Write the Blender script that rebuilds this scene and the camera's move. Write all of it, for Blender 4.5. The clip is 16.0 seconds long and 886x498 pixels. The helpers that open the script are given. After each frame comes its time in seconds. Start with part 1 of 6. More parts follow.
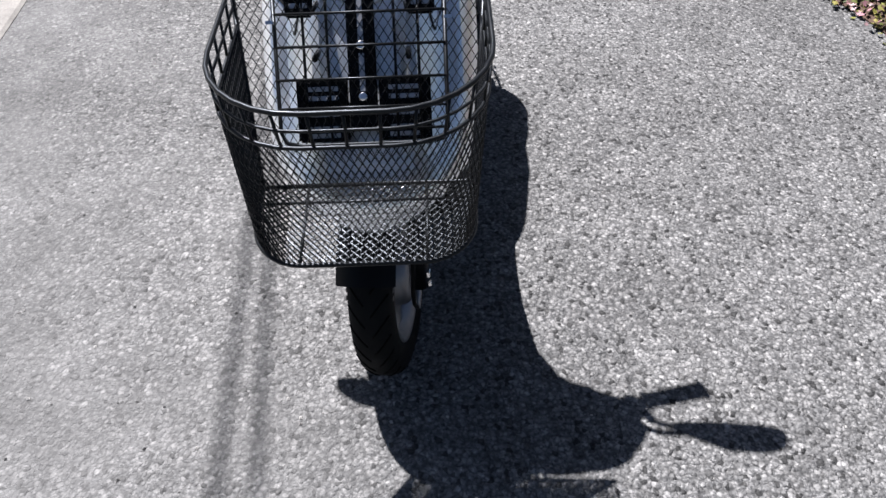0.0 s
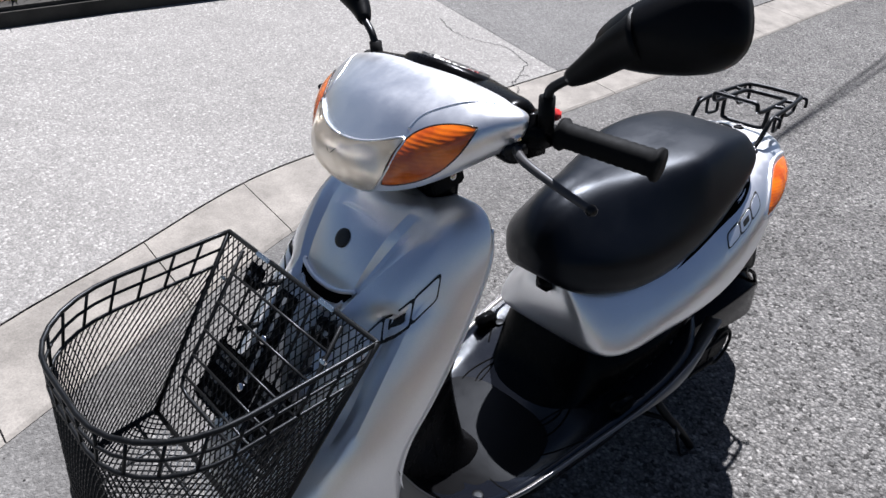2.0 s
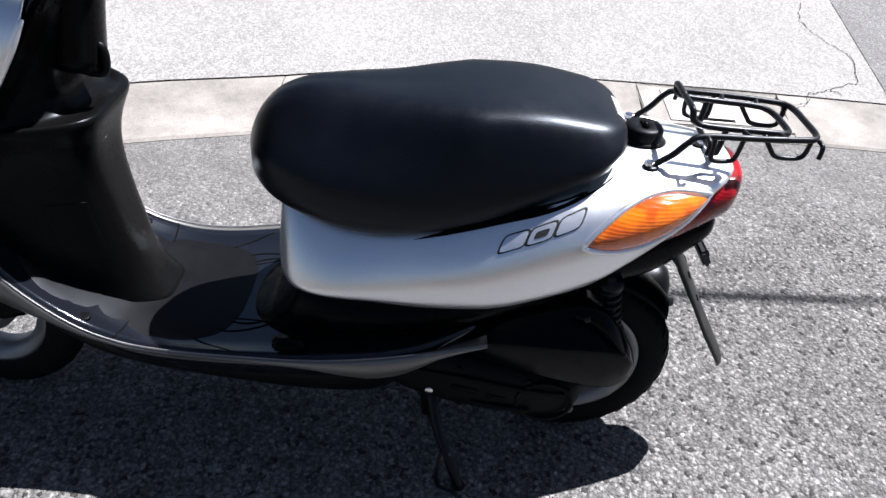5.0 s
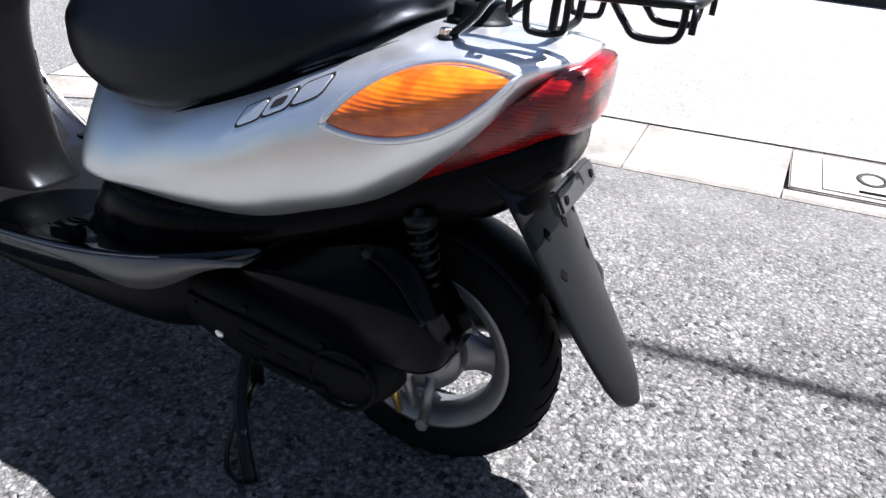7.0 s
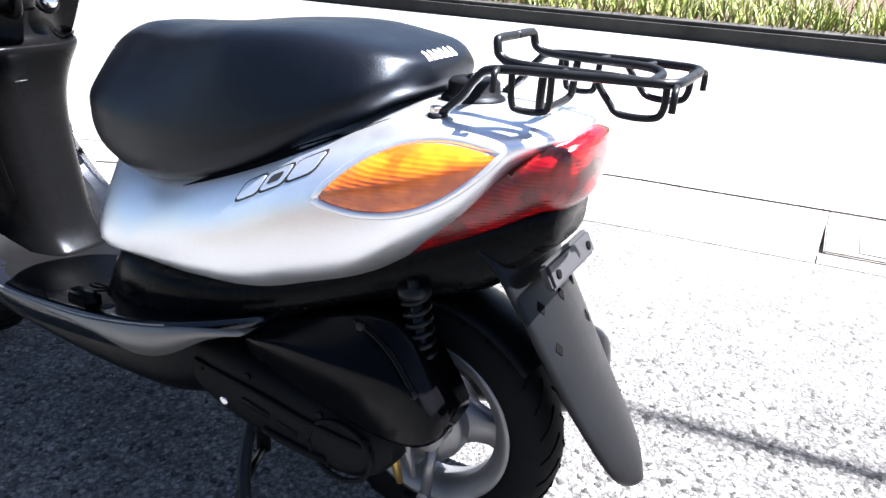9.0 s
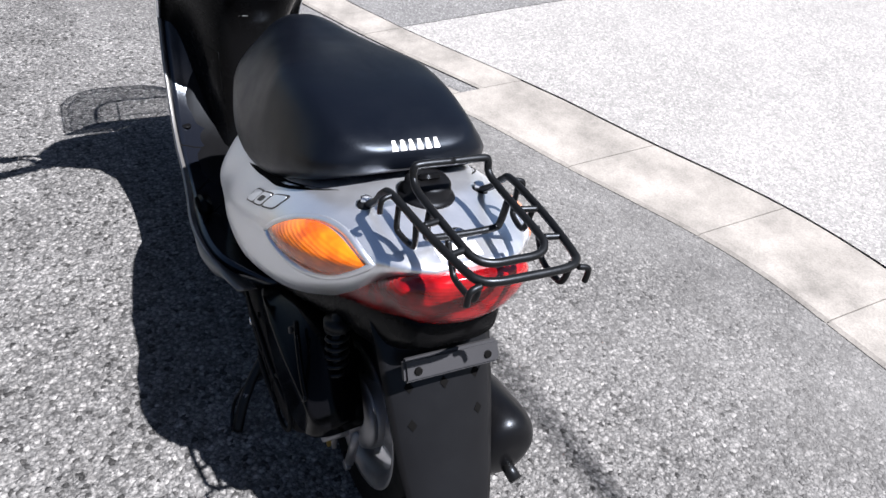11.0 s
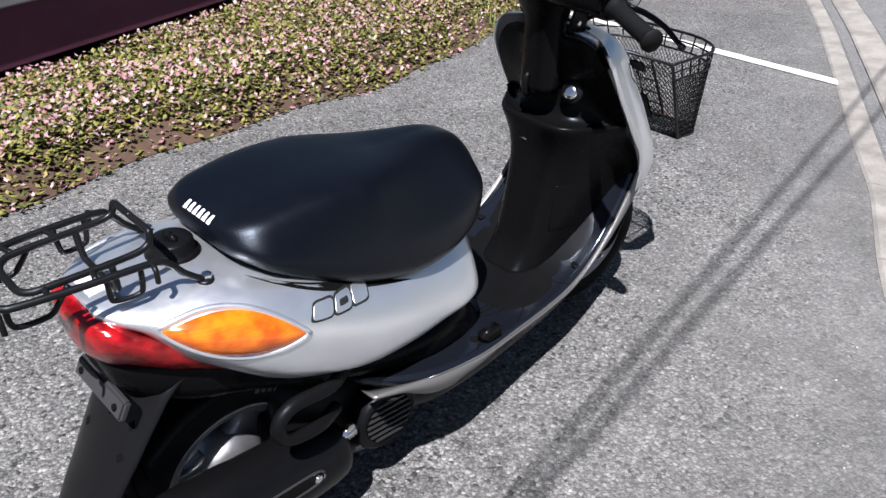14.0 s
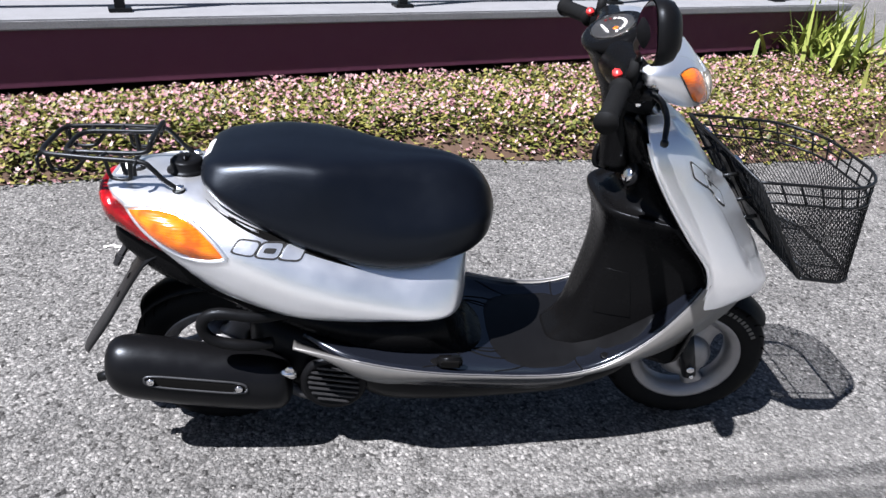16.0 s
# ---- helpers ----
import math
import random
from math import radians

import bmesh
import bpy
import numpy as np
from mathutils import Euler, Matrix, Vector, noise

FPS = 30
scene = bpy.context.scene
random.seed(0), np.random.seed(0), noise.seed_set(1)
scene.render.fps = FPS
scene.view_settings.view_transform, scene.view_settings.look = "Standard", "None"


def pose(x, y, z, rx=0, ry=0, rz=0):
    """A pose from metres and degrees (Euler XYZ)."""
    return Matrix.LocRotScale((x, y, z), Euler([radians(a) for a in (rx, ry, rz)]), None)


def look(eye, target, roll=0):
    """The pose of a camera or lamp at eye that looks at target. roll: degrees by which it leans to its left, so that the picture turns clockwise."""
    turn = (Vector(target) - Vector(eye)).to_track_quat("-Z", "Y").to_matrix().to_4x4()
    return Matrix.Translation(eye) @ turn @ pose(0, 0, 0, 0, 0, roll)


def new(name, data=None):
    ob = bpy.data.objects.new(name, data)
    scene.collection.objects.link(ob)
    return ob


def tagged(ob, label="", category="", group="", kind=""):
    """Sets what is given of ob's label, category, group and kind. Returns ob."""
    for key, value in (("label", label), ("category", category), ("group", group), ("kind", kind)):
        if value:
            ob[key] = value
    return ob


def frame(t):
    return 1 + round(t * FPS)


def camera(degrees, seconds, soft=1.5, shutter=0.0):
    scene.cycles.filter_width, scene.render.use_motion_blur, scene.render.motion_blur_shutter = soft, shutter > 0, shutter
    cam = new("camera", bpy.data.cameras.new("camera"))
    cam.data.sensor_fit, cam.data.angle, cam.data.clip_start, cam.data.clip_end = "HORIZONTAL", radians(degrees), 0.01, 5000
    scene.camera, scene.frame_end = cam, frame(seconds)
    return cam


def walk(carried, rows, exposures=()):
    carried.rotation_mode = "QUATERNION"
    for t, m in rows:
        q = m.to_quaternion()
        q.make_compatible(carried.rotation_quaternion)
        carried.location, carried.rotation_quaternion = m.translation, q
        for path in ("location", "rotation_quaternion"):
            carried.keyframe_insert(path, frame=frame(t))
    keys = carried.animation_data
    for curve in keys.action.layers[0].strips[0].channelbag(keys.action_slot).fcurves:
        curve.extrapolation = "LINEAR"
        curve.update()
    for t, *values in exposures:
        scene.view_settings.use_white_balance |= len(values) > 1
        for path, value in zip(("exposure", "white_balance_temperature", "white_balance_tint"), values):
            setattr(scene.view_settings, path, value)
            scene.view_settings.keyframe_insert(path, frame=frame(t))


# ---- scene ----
# ---- camera ----
cam = camera(62.4, 16.0)
PATH = [
    (0, (1.597, 0.101, 1.26), (0.19, 0.127, -0.161), 2.2),
    (0.5, (1.483, 0.296, 1.332), (-0.025, -0.075, 0.073), -0.3),
    (1, (1.241, 0.373, 1.347), (-0.206, -0.268, 0.125), 1.1),
    (1.5, (1.091, 0.513, 1.358), (-0.222, -0.533, 0.272), -0.4),
    (2, (0.963, 0.722, 1.367), (-0.158, -0.527, 0.28), 2.9),
    (2.5, (0.8, 0.804, 1.327), (-0.02, -0.567, 0.124), 2.7),
    (3, (0.631, 0.891, 1.314), (0.103, -0.58, 0.066), -0.2),
    (3.5, (0.425, 1.065, 1.336), (0.125, -0.488, 0.112), 2.1),
    (4, (0.242, 1.053, 1.306), (0.061, -0.501, 0.059), 0.6),
    (4.5, (0.022, 0.996, 1.3), (-0.203, -0.521, 0.016), 3.1),
    (5, (-0.251, 1.048, 1.265), (-0.276, -0.521, 0.026), 7.0),
    (5.2, (-0.348, 1.066, 1.266), (-0.339, -0.508, 0.033), 6.5),
    (7.3, (-0.983, 0.754, 0.715), (-0.166, -0.831, -0.19), 2.9),
    (7.5, (-0.995, 0.738, 0.612), (-0.17, -0.873, -0.238), 2.3),
    (8, (-1.002, 0.724, 0.572), (-0.083, -0.856, -0.241), 0.2),
    (8.5, (-0.998, 0.747, 0.597), (-0.005, -0.818, -0.155), 0.2),
    (9, (-1.003, 0.756, 0.907), (-0.097, -0.804, 0.044), 1.2),
    (9.2, (-1.019, 0.769, 1.044), (-0.16, -0.744, 0.057), 2.0),
    (11.3, (-1.402, 0.246, 1.265), (0.078, -0.333, 0.05), 7.9),
    (11.5, (-1.433, 0.185, 1.279), (0.1, -0.239, 0.066), 7.0),
    (12, (-1.359, 0.01, 1.259), (0.239, -0.079, 0.061), 2.0),
    (12.5, (-1.277, -0.215, 1.256), (0.314, 0.028, 0.068), -0.2),
    (13, (-1.259, -0.499, 1.251), (0.252, 0.169, 0.124), 2.6),
    (13.5, (-1.104, -0.746, 1.247), (0.301, 0.173, 0.158), 1.0),
    (14, (-0.95, -1.009, 1.257), (0.256, 0.211, 0.229), 0.5),
    (14.5, (-0.804, -1.193, 1.269), (0.156, 0.225, 0.235), 2.4),
    (15, (-0.583, -1.26, 1.275), (0.153, 0.327, 0.306), 3.2),
    (15.5, (-0.353, -1.442, 1.279), (0.091, 0.274, 0.352), 5.1),
    (16, (-0.163, -1.503, 1.28), (-0.001, 0.26, 0.348), 4.2),
]

walk(cam, [(t, look(eye, target, roll)) for t, eye, target, roll in PATH], [(t, stops + 0.74, 6200, 15) for t, stops in ((0.0, 0.84), (1.0, 0.76), (1.5, 0.60), (2.5, 0.50), (4.0, 0.66), (5.2, 1.02), (7.3, 1.42), (8.0, 1.64), (8.5, 1.86), (9.2, 2.42), (11.3, 0.78), (12.5, 0.58), (13.2, 0.36), (14.5, 0.80), (16.0, 0.92))])

# ---- light ----
SHADOW = Vector((0.486, 0.362, -1.0))
world = bpy.data.worlds.new("world")
scene.world = world
world.use_nodes = True
wn = world.node_tree
sky = wn.nodes.new("ShaderNodeTexSky")
sky.sky_type, sky.sun_disc = "NISHITA", False
sky.sun_elevation = math.atan2(1.0, math.hypot(SHADOW.x, SHADOW.y))
sky.sun_rotation = math.atan2(-SHADOW.x, -SHADOW.y)
wn.links.new(sky.outputs[0], wn.nodes["Background"].inputs[0])
wn.nodes["Background"].inputs[1].default_value = 0.023
sun = new("sun", bpy.data.lights.new("sun", "SUN"))
sun.data.energy, sun.data.angle, sun.data.color = 5.0, radians(0.53), (1.0, 0.975, 0.94)
sun.matrix_world = look(-SHADOW * 8, (0, 0, 0))


# ---- materials ----
def mat(name, colour, rough=0.5, metal=0.0, spec=0.5, coat=0.0):
    m = bpy.data.materials.new(name)
    m.use_nodes = True
    b = m.node_tree.nodes["Principled BSDF"]
    b.inputs["Base Color"].default_value = (*colour, 1)
    b.inputs["Roughness"].default_value = rough
    b.inputs["Metallic"].default_value = metal
    b.inputs["Specular IOR Level"].default_value = spec
    b.inputs["Coat Weight"].default_value = coat
    b.inputs["Coat Roughness"].default_value = 0.06
    return m


def node(m, kind, **values):
    n = m.node_tree.nodes.new(kind)
    for k, v in values.items():
        n.inputs[k.replace("_", " ")].default_value = v
    return n


def link(m, a, b):
    m.node_tree.links.new(a, b)


def coords(m):
    return node(m, "ShaderNodeTexCoord").outputs["Object"]


def noise_tex(m, scale, detail=4, rough=0.55, vec=None):
    n = node(m, "ShaderNodeTexNoise", Scale=scale, Detail=detail, Roughness=rough)
    link(m, vec or coords(m), n.inputs["Vector"])
    return n.outputs["Fac"]


def ramp(m, fac, stops):
    r = m.node_tree.nodes.new("ShaderNodeValToRGB")
    e = r.color_ramp.elements
    while len(e) < len(stops):
        e.new(0.5)
    for el, (p, c) in zip(e, stops):
        el.position, el.color = p, (*c, 1) if len(c) == 3 else c
    link(m, fac, r.inputs[0])
    return r.outputs[0]


def grey(*v):
    return [(p, (c, c, c)) for p, c in v]


def mixc(m, fac, a, b, mode="MIX"):
    n = m.node_tree.nodes.new("ShaderNodeMix")
    n.data_type, n.blend_type = "RGBA", mode
    for sock, v in ((n.inputs[0], fac), (n.inputs[6], a), (n.inputs[7], b)):
        if isinstance(v, (int, float)):
            sock.default_value = v
        elif isinstance(v, tuple):
            sock.default_value = (*v, 1)
        else:
            link(m, v, sock)
    return n.outputs[2]


def bump(m, height, strength, distance, normal=None):
    n = node(m, "ShaderNodeBump", Strength=strength, Distance=distance)
    link(m, height, n.inputs["Height"])
    if normal:
        link(m, normal, n.inputs["Normal"])
    return n.outputs[0]


def put(m, **socks):
    b = m.node_tree.nodes["Principled BSDF"]
    for k, v in socks.items():
        link(m, v, b.inputs[k.replace("_", " ")])
    return m


def dusted(m):
    """How far the yard's stones are worn flat and filled with dust: along the side towards the gutter."""
    vec = coords(m)
    dot = m.node_tree.nodes.new("ShaderNodeVectorMath")
    dot.operation = "DOT_PRODUCT"
    link(m, vec, dot.inputs[0])
    dot.inputs[1].default_value = (0.12, -0.36, 0.0)
    add = m.node_tree.nodes.new("ShaderNodeMath")
    add.operation = "MULTIPLY_ADD"
    link(m, noise_tex(m, 1.6, 4, 0.6), add.inputs[0])
    add.inputs[1].default_value = 0.6
    link(m, dot.outputs["Value"], add.inputs[2])
    return ramp(m, add.outputs[0], grey((0.36, 0.0), (0.68, 0.62)))


def asphalt(name, dark, mid, light, grain=105.0, stain=0.34, rough=1.0, dust=None):
    """Worn asphalt: pale and dark stones of two sizes in a grey binder, with faint broad stains."""
    m = mat(name, mid, 0.9, spec=0.25)
    vec = coords(m)
    warp = node(m, "ShaderNodeTexNoise", Scale=60.0, Detail=2.0)
    link(m, vec, warp.inputs["Vector"])
    mix = m.node_tree.nodes.new("ShaderNodeVectorMath")
    mix.operation = "MULTIPLY_ADD"
    link(m, warp.outputs["Color"], mix.inputs[0])
    mix.inputs[1].default_value = (0.008, 0.008, 0.0)
    link(m, vec, mix.inputs[2])
    big = node(m, "ShaderNodeTexVoronoi", Scale=grain)
    small = node(m, "ShaderNodeTexVoronoi", Scale=grain * 2.1)
    for v in (big, small):
        link(m, mix.outputs[0], v.inputs["Vector"])
    sep = m.node_tree.nodes.new("ShaderNodeSeparateColor")
    link(m, big.outputs["Color"], sep.inputs[0])
    sep2 = m.node_tree.nodes.new("ShaderNodeSeparateColor")
    link(m, small.outputs["Color"], sep2.inputs[0])
    stone = ramp(m, sep.outputs[0], [(0.0, dark), (0.22, tuple(c * 0.8 for c in mid)), (0.6, mid), (0.9, light), (1.0, tuple(min(0.8, c * 1.7) for c in light))])
    chip = ramp(m, sep2.outputs[1], [(0.0, dark), (0.3, mid), (0.8, light), (1.0, tuple(min(0.8, c * 1.8) for c in light))])
    c = mixc(m, 0.45, stone, chip)
    gap = ramp(m, big.outputs["Distance"], grey((0.35, 1.0), (0.75, 1 - 0.45 * rough)))
    c = mixc(m, 1.0, c, gap, "MULTIPLY")
    if dust:
        c = mixc(m, 1.0, c, ramp(m, sep.outputs[2], grey((0.05, 0.28), (0.10, 1.0))), "MULTIPLY")
        c = mixc(m, dusted(m), c, dust)
    patch_fac = noise_tex(m, 5.5, 5, 0.7)
    c = mixc(m, 1.0, c, ramp(m, patch_fac, grey((0.32, 1 - 0.55 * stain), (0.66, 1.0 + 0.35 * stain))), "MULTIPLY")
    broad = noise_tex(m, 1.1, 6, 0.65)
    c = mixc(m, 1.0, c, ramp(m, broad, grey((0.3, 1 - stain), (0.7, 1.0))), "MULTIPLY")
    hgt = ramp(m, big.outputs["Distance"], grey((0.1, 1.0), (0.75, 0.0)))
    hgt2 = ramp(m, small.outputs["Distance"], grey((0.1, 1.0), (0.75, 0.0)))
    tall = mixc(m, 1.0, hgt, ramp(m, sep.outputs[1], grey((0.0, 0.35), (1.0, 1.0))), "MULTIPLY")
    if dust:
        tall = mixc(m, dusted(m), tall, (0.4, 0.4, 0.4))
    return put(m, Base_Color=c, Normal=bump(m, tall, 0.62 * rough, 0.0075, bump(m, hgt2, 0.5 * rough, 0.003)))


M_ASPHALT = asphalt("asphalt_dark", (0.048, 0.048, 0.048), (0.1312, 0.1312, 0.13), (0.240, 0.236, 0.229), dust=(0.1428, 0.1414, 0.138))
M_ASPHALT_PALE = asphalt("asphalt_pale", (0.138, 0.135, 0.131), (0.213, 0.21, 0.203), (0.275, 0.272, 0.263), 120, 0.14, 0.28)
M_ASPHALT_GREY = asphalt("asphalt_grey", (0.068, 0.068, 0.068), (0.1292, 0.1292, 0.1292), (0.1836, 0.1836, 0.1802), 150, 0.15, 0.5)


def concrete(name, c, stain=0.3):
    m = mat(name, c, 0.85, spec=0.3)
    n = noise_tex(m, 6, 8, 0.65)
    f = noise_tex(m, 160, 4, 0.6)
    col = mixc(m, 1.0, c, ramp(m, n, grey((0.3, 1 - stain), (0.65, 1.05))), "MULTIPLY")
    col = mixc(m, 1.0, col, ramp(m, f, grey((0.3, 0.82), (0.6, 1.08))), "MULTIPLY")
    return put(m, Base_Color=col, Normal=bump(m, f, 0.35, 0.003))


M_CONCRETE = concrete("concrete", (0.235, 0.222, 0.202), 0.45)
M_KERB_DARK = concrete("kerb_dark", (0.034, 0.033, 0.030), 0.5)
M_SOIL = concrete("soil", (0.07, 0.042, 0.028), 0.5)


def silver_paint():
    m = mat("silver_paint", (0.80, 0.805, 0.82), 0.38, 0.92, coat=0.3)
    f = noise_tex(m, 900, 2)
    d = noise_tex(m, 22, 6, 0.7)
    return put(m, Base_Color=ramp(m, f, [(0.3, (0.80, 0.83, 0.875)), (0.7, (0.89, 0.92, 0.96))]), Roughness=ramp(m, d, grey((0.35, 0.31), (0.7, 0.40))))


def plastic(name, c, r0, r1, scale=18, grain=0.25, spec=0.25):
    m = mat(name, c, r0, spec=spec)
    # blue specular tint puts the sky's colour into the reflections
    m.node_tree.nodes["Principled BSDF"].inputs["Specular Tint"].default_value = (0.80, 0.89, 1.0, 1)
    d = noise_tex(m, scale, 6, 0.7)
    f = noise_tex(m, 420, 3)
    return put(m, Roughness=ramp(m, d, grey((0.35, r0), (0.7, r1))), Normal=bump(m, f, grain, 0.0006))


M_SILVER = silver_paint()
M_BLACK = plastic("black_plastic", (0.003, 0.003, 0.0032), 0.20, 0.34, 18, 0.22, 0.065)
M_BLACK_SATIN = plastic("black_satin", (0.0035, 0.0035, 0.0038), 0.34, 0.5, 18, 0.25, 0.11)
M_VINYL = plastic("black_vinyl", (0.0016, 0.0022, 0.0040), 0.31, 0.42, 14, 0.45, 0.26)
# stronger blue tint for the sky's sheen on the seat
M_VINYL.node_tree.nodes["Principled BSDF"].inputs["Specular Tint"].default_value = (0.72, 0.84, 1.0, 1)
M_RUBBER = plastic("rubber", (0.005, 0.005, 0.005), 0.6, 0.8, 18, 0.25, 0.10)
M_BLACKMETAL = plastic("black_paint", (0.004, 0.004, 0.004), 0.3, 0.5, 30)
M_ALU = plastic("cast_aluminium", (0.25, 0.25, 0.26), 0.38, 0.6, 40)
M_ALU.node_tree.nodes["Principled BSDF"].inputs["Metallic"].default_value = 0.85
M_CHROME = mat("chrome", (0.75, 0.75, 0.76), 0.15, 1.0)
M_WHITE = mat("white_print", (0.62, 0.62, 0.62), 0.5)
M_INK = mat("black_print", (0.01, 0.01, 0.01), 0.5)
M_GOLD = mat("zinc_yellow", (0.50, 0.36, 0.10), 0.35, 0.8)
# near-black that puts the shade inside holes, grooves and gaps into colour
M_GAP_SHADE = mat("gap_shade", (0.003, 0.003, 0.003), 0.9, spec=0.05)


def lens(name, c, deep):
    """Coloured lamp plastic with moulded facets behind a smooth skin."""
    m = mat(name, c, 0.16, spec=0.5, coat=1.0)
    b = m.node_tree.nodes["Principled BSDF"]
    ribs = node(m, "ShaderNodeTexWave", Scale=62.0, Distortion=1.5)
    ribs.bands_direction = "Z"
    link(m, coords(m), ribs.inputs["Vector"])
    n = noise_tex(m, 30, 2, 0.5)
    col = mixc(m, ramp(m, n, grey((0.38, 0.0), (0.62, 1.0))), deep, c)
    b.inputs["Transmission Weight"].default_value = 0.25
    return put(m, Base_Color=col, Normal=bump(m, ribs.outputs["Fac"], 0.13, 0.003))


M_AMBER = lens("amber_lens", (0.92, 0.20, 0.003), (0.58, 0.090, 0.002))
M_RED = lens("red_lens", (0.36, 0.004, 0.007), (0.12, 0.002, 0.003))
M_RED.node_tree.nodes["Principled BSDF"].inputs["Coat Weight"].default_value = 0.3

M_DARKMETAL = plastic("dark_metal", (0.03, 0.03, 0.032), 0.4, 0.55)
M_REDPLASTIC = mat("red_plastic", (0.6, 0.03, 0.03), 0.4)
M_GREYPRINT = mat("grey_print", (0.06, 0.06, 0.06), 0.6)
M_LEVER = plastic("grey_lever", (0.05, 0.05, 0.052), 0.35, 0.5)
M_STEELWIRE = mat("scuffed_steel", (0.42, 0.42, 0.43), 0.4, 0.8)
M_MIRROR = mat("mirror_glass", (0.85, 0.86, 0.88), 0.03, 1.0)
M_TRIM = plastic("grey_trim", (0.17, 0.168, 0.163), 0.36, 0.48, 20)
M_TRIM.node_tree.nodes["Principled BSDF"].inputs["Metallic"].default_value = 0.6
M_FLOOR = plastic("floor_plastic", (0.005, 0.006, 0.009), 0.12, 0.20, 9, 0.2, 0.5)
M_MUD = plastic("mudguard_plastic", (0.0045, 0.0045, 0.005), 0.30, 0.42, 18, 0.2, 0.20)
M_AIRBOX = plastic("gloss_black", (0.002, 0.002, 0.0024), 0.13, 0.20, 18, 0.12, 0.075)
M_MUFFLER = plastic("heatproof_black", (0.003, 0.003, 0.0034), 0.28, 0.38, 25, 0.3, 0.17)
M_ENGINE = plastic("engine_grey", (0.005, 0.005, 0.0053), 0.45, 0.65, 30, 0.6, 0.08)
M_SLAT = plastic("slat_plastic", (0.02, 0.02, 0.021), 0.35, 0.5, 18, 0.2, 0.5)
# cream base colour carries the ground's reflection in the headlight
M_REFLECTOR = mat("reflector", (0.88, 0.80, 0.68), 0.26, 0.55)
wave = node(M_REFLECTOR, "ShaderNodeTexWave", Scale=9.0, Distortion=4.0)
link(M_REFLECTOR, coords(M_REFLECTOR), wave.inputs["Vector"])
put(M_REFLECTOR, Normal=bump(M_REFLECTOR, wave.outputs["Fac"], 0.45, 0.02))
M_CLEAR = mat("clear_plastic", (1, 1, 1), 0.02)
M_CLEAR.node_tree.nodes["Principled BSDF"].inputs["Transmission Weight"].default_value = 1.0
M_CLEAR.node_tree.nodes["Principled BSDF"].inputs["IOR"].default_value = 1.2


# ---- mesh helpers ----
def mesh_ob(name, verts, faces, material, parent=None, label="", smooth=True):
    me = bpy.data.meshes.new(name)
    me.from_pydata([tuple(v) for v in verts], [], faces)
    me.update()
    bm = bmesh.new()
    bm.from_mesh(me)
    bmesh.ops.recalc_face_normals(bm, faces=bm.faces)
    bm.to_mesh(me)
    bm.free()
    me.polygons.foreach_set("use_smooth", [smooth] * len(me.polygons))
    if material:
        me.materials.append(material)
    ob = new(name, me)
    if parent:
        ob.parent = parent
    if label:
        tagged(ob, label)
    return ob


def part(name, bm, material, parent=None, label="", smooth=True):
    me = bpy.data.meshes.new(name)
    bmesh.ops.recalc_face_normals(bm, faces=bm.faces)
    bm.to_mesh(me)
    bm.free()
    me.polygons.foreach_set("use_smooth", [smooth] * len(me.polygons))
    me.materials.append(material)
    ob = new(name, me)
    if parent:
        ob.parent = parent
    if label:
        tagged(ob, label)
    return ob


def subsurf(ob, levels=2):
    s = ob.modifiers.new("smooth", "SUBSURF")
    s.levels = s.render_levels = levels
    return ob


def sharp(ob, degrees=35):
    """Smooth shading but for edges sharper than the angle."""
    me = ob.data
    bm = bmesh.new()
    bm.from_mesh(me)
    for e in bm.edges:
        if len(e.link_faces) == 2 and e.calc_face_angle() > radians(degrees):
            e.smooth = False
    bm.to_mesh(me)
    bm.free()
    return ob


def thick(ob, t, offset=-1.0):
    s = ob.modifiers.new("thickness", "SOLIDIFY")
    s.thickness, s.offset = t, offset
    return ob


def catmull(pts, n=8, closed=False):
    """Points on a smooth curve through pts."""
    pts = [Vector(p) for p in pts]
    k = len(pts)
    out = []
    for i in range(k if closed else k - 1):
        p0, p1, p2, p3 = ((pts[(i + d) % k] for d in (-1, 0, 1, 2)) if closed else (pts[min(max(i + d, 0), k - 1)] for d in (-1, 0, 1, 2)))
        for j in range(n):
            t = j / n
            out.append(0.5 * (2 * p1 + (p2 - p0) * t + (2 * p0 - 5 * p1 + 4 * p2 - p3) * t * t + (3 * p1 - p0 - 3 * p2 + p3) * t ** 3))
    if not closed:
        out.append(pts[-1])
    return out


def interp(table, n):
    """Rows of a table of equal tuples, laid on a smooth curve with n steps a span."""
    k = len(table)
    rows = []
    for i in range(k - 1):
        a = [table[min(max(i + d, 0), k - 1)] for d in (-1, 0, 1, 2)]
        for j in range(n):
            t = j / n
            rows.append([0.5 * (2 * p1 + (p2 - p0) * t + (2 * p0 - 5 * p1 + 4 * p2 - p3) * t * t + (3 * p1 - p0 - 3 * p2 + p3) * t ** 3) for p0, p1, p2, p3 in zip(*a)])
    rows.append(list(table[-1]))
    return rows


def loft(rings, closed=True, caps=True):
    """Verts and faces of a skin over rings of equally many points."""
    n = len(rings[0])
    verts = [p for r in rings for p in r]
    faces = []
    for i in range(len(rings) - 1):
        for j in range(n if closed else n - 1):
            a, b = i * n + j, i * n + (j + 1) % n
            faces.append((a, b, b + n, a + n))
    if caps and closed:
        faces += [tuple(range(n)), tuple(range((len(rings) - 1) * n, len(rings) * n))]
    return verts, faces


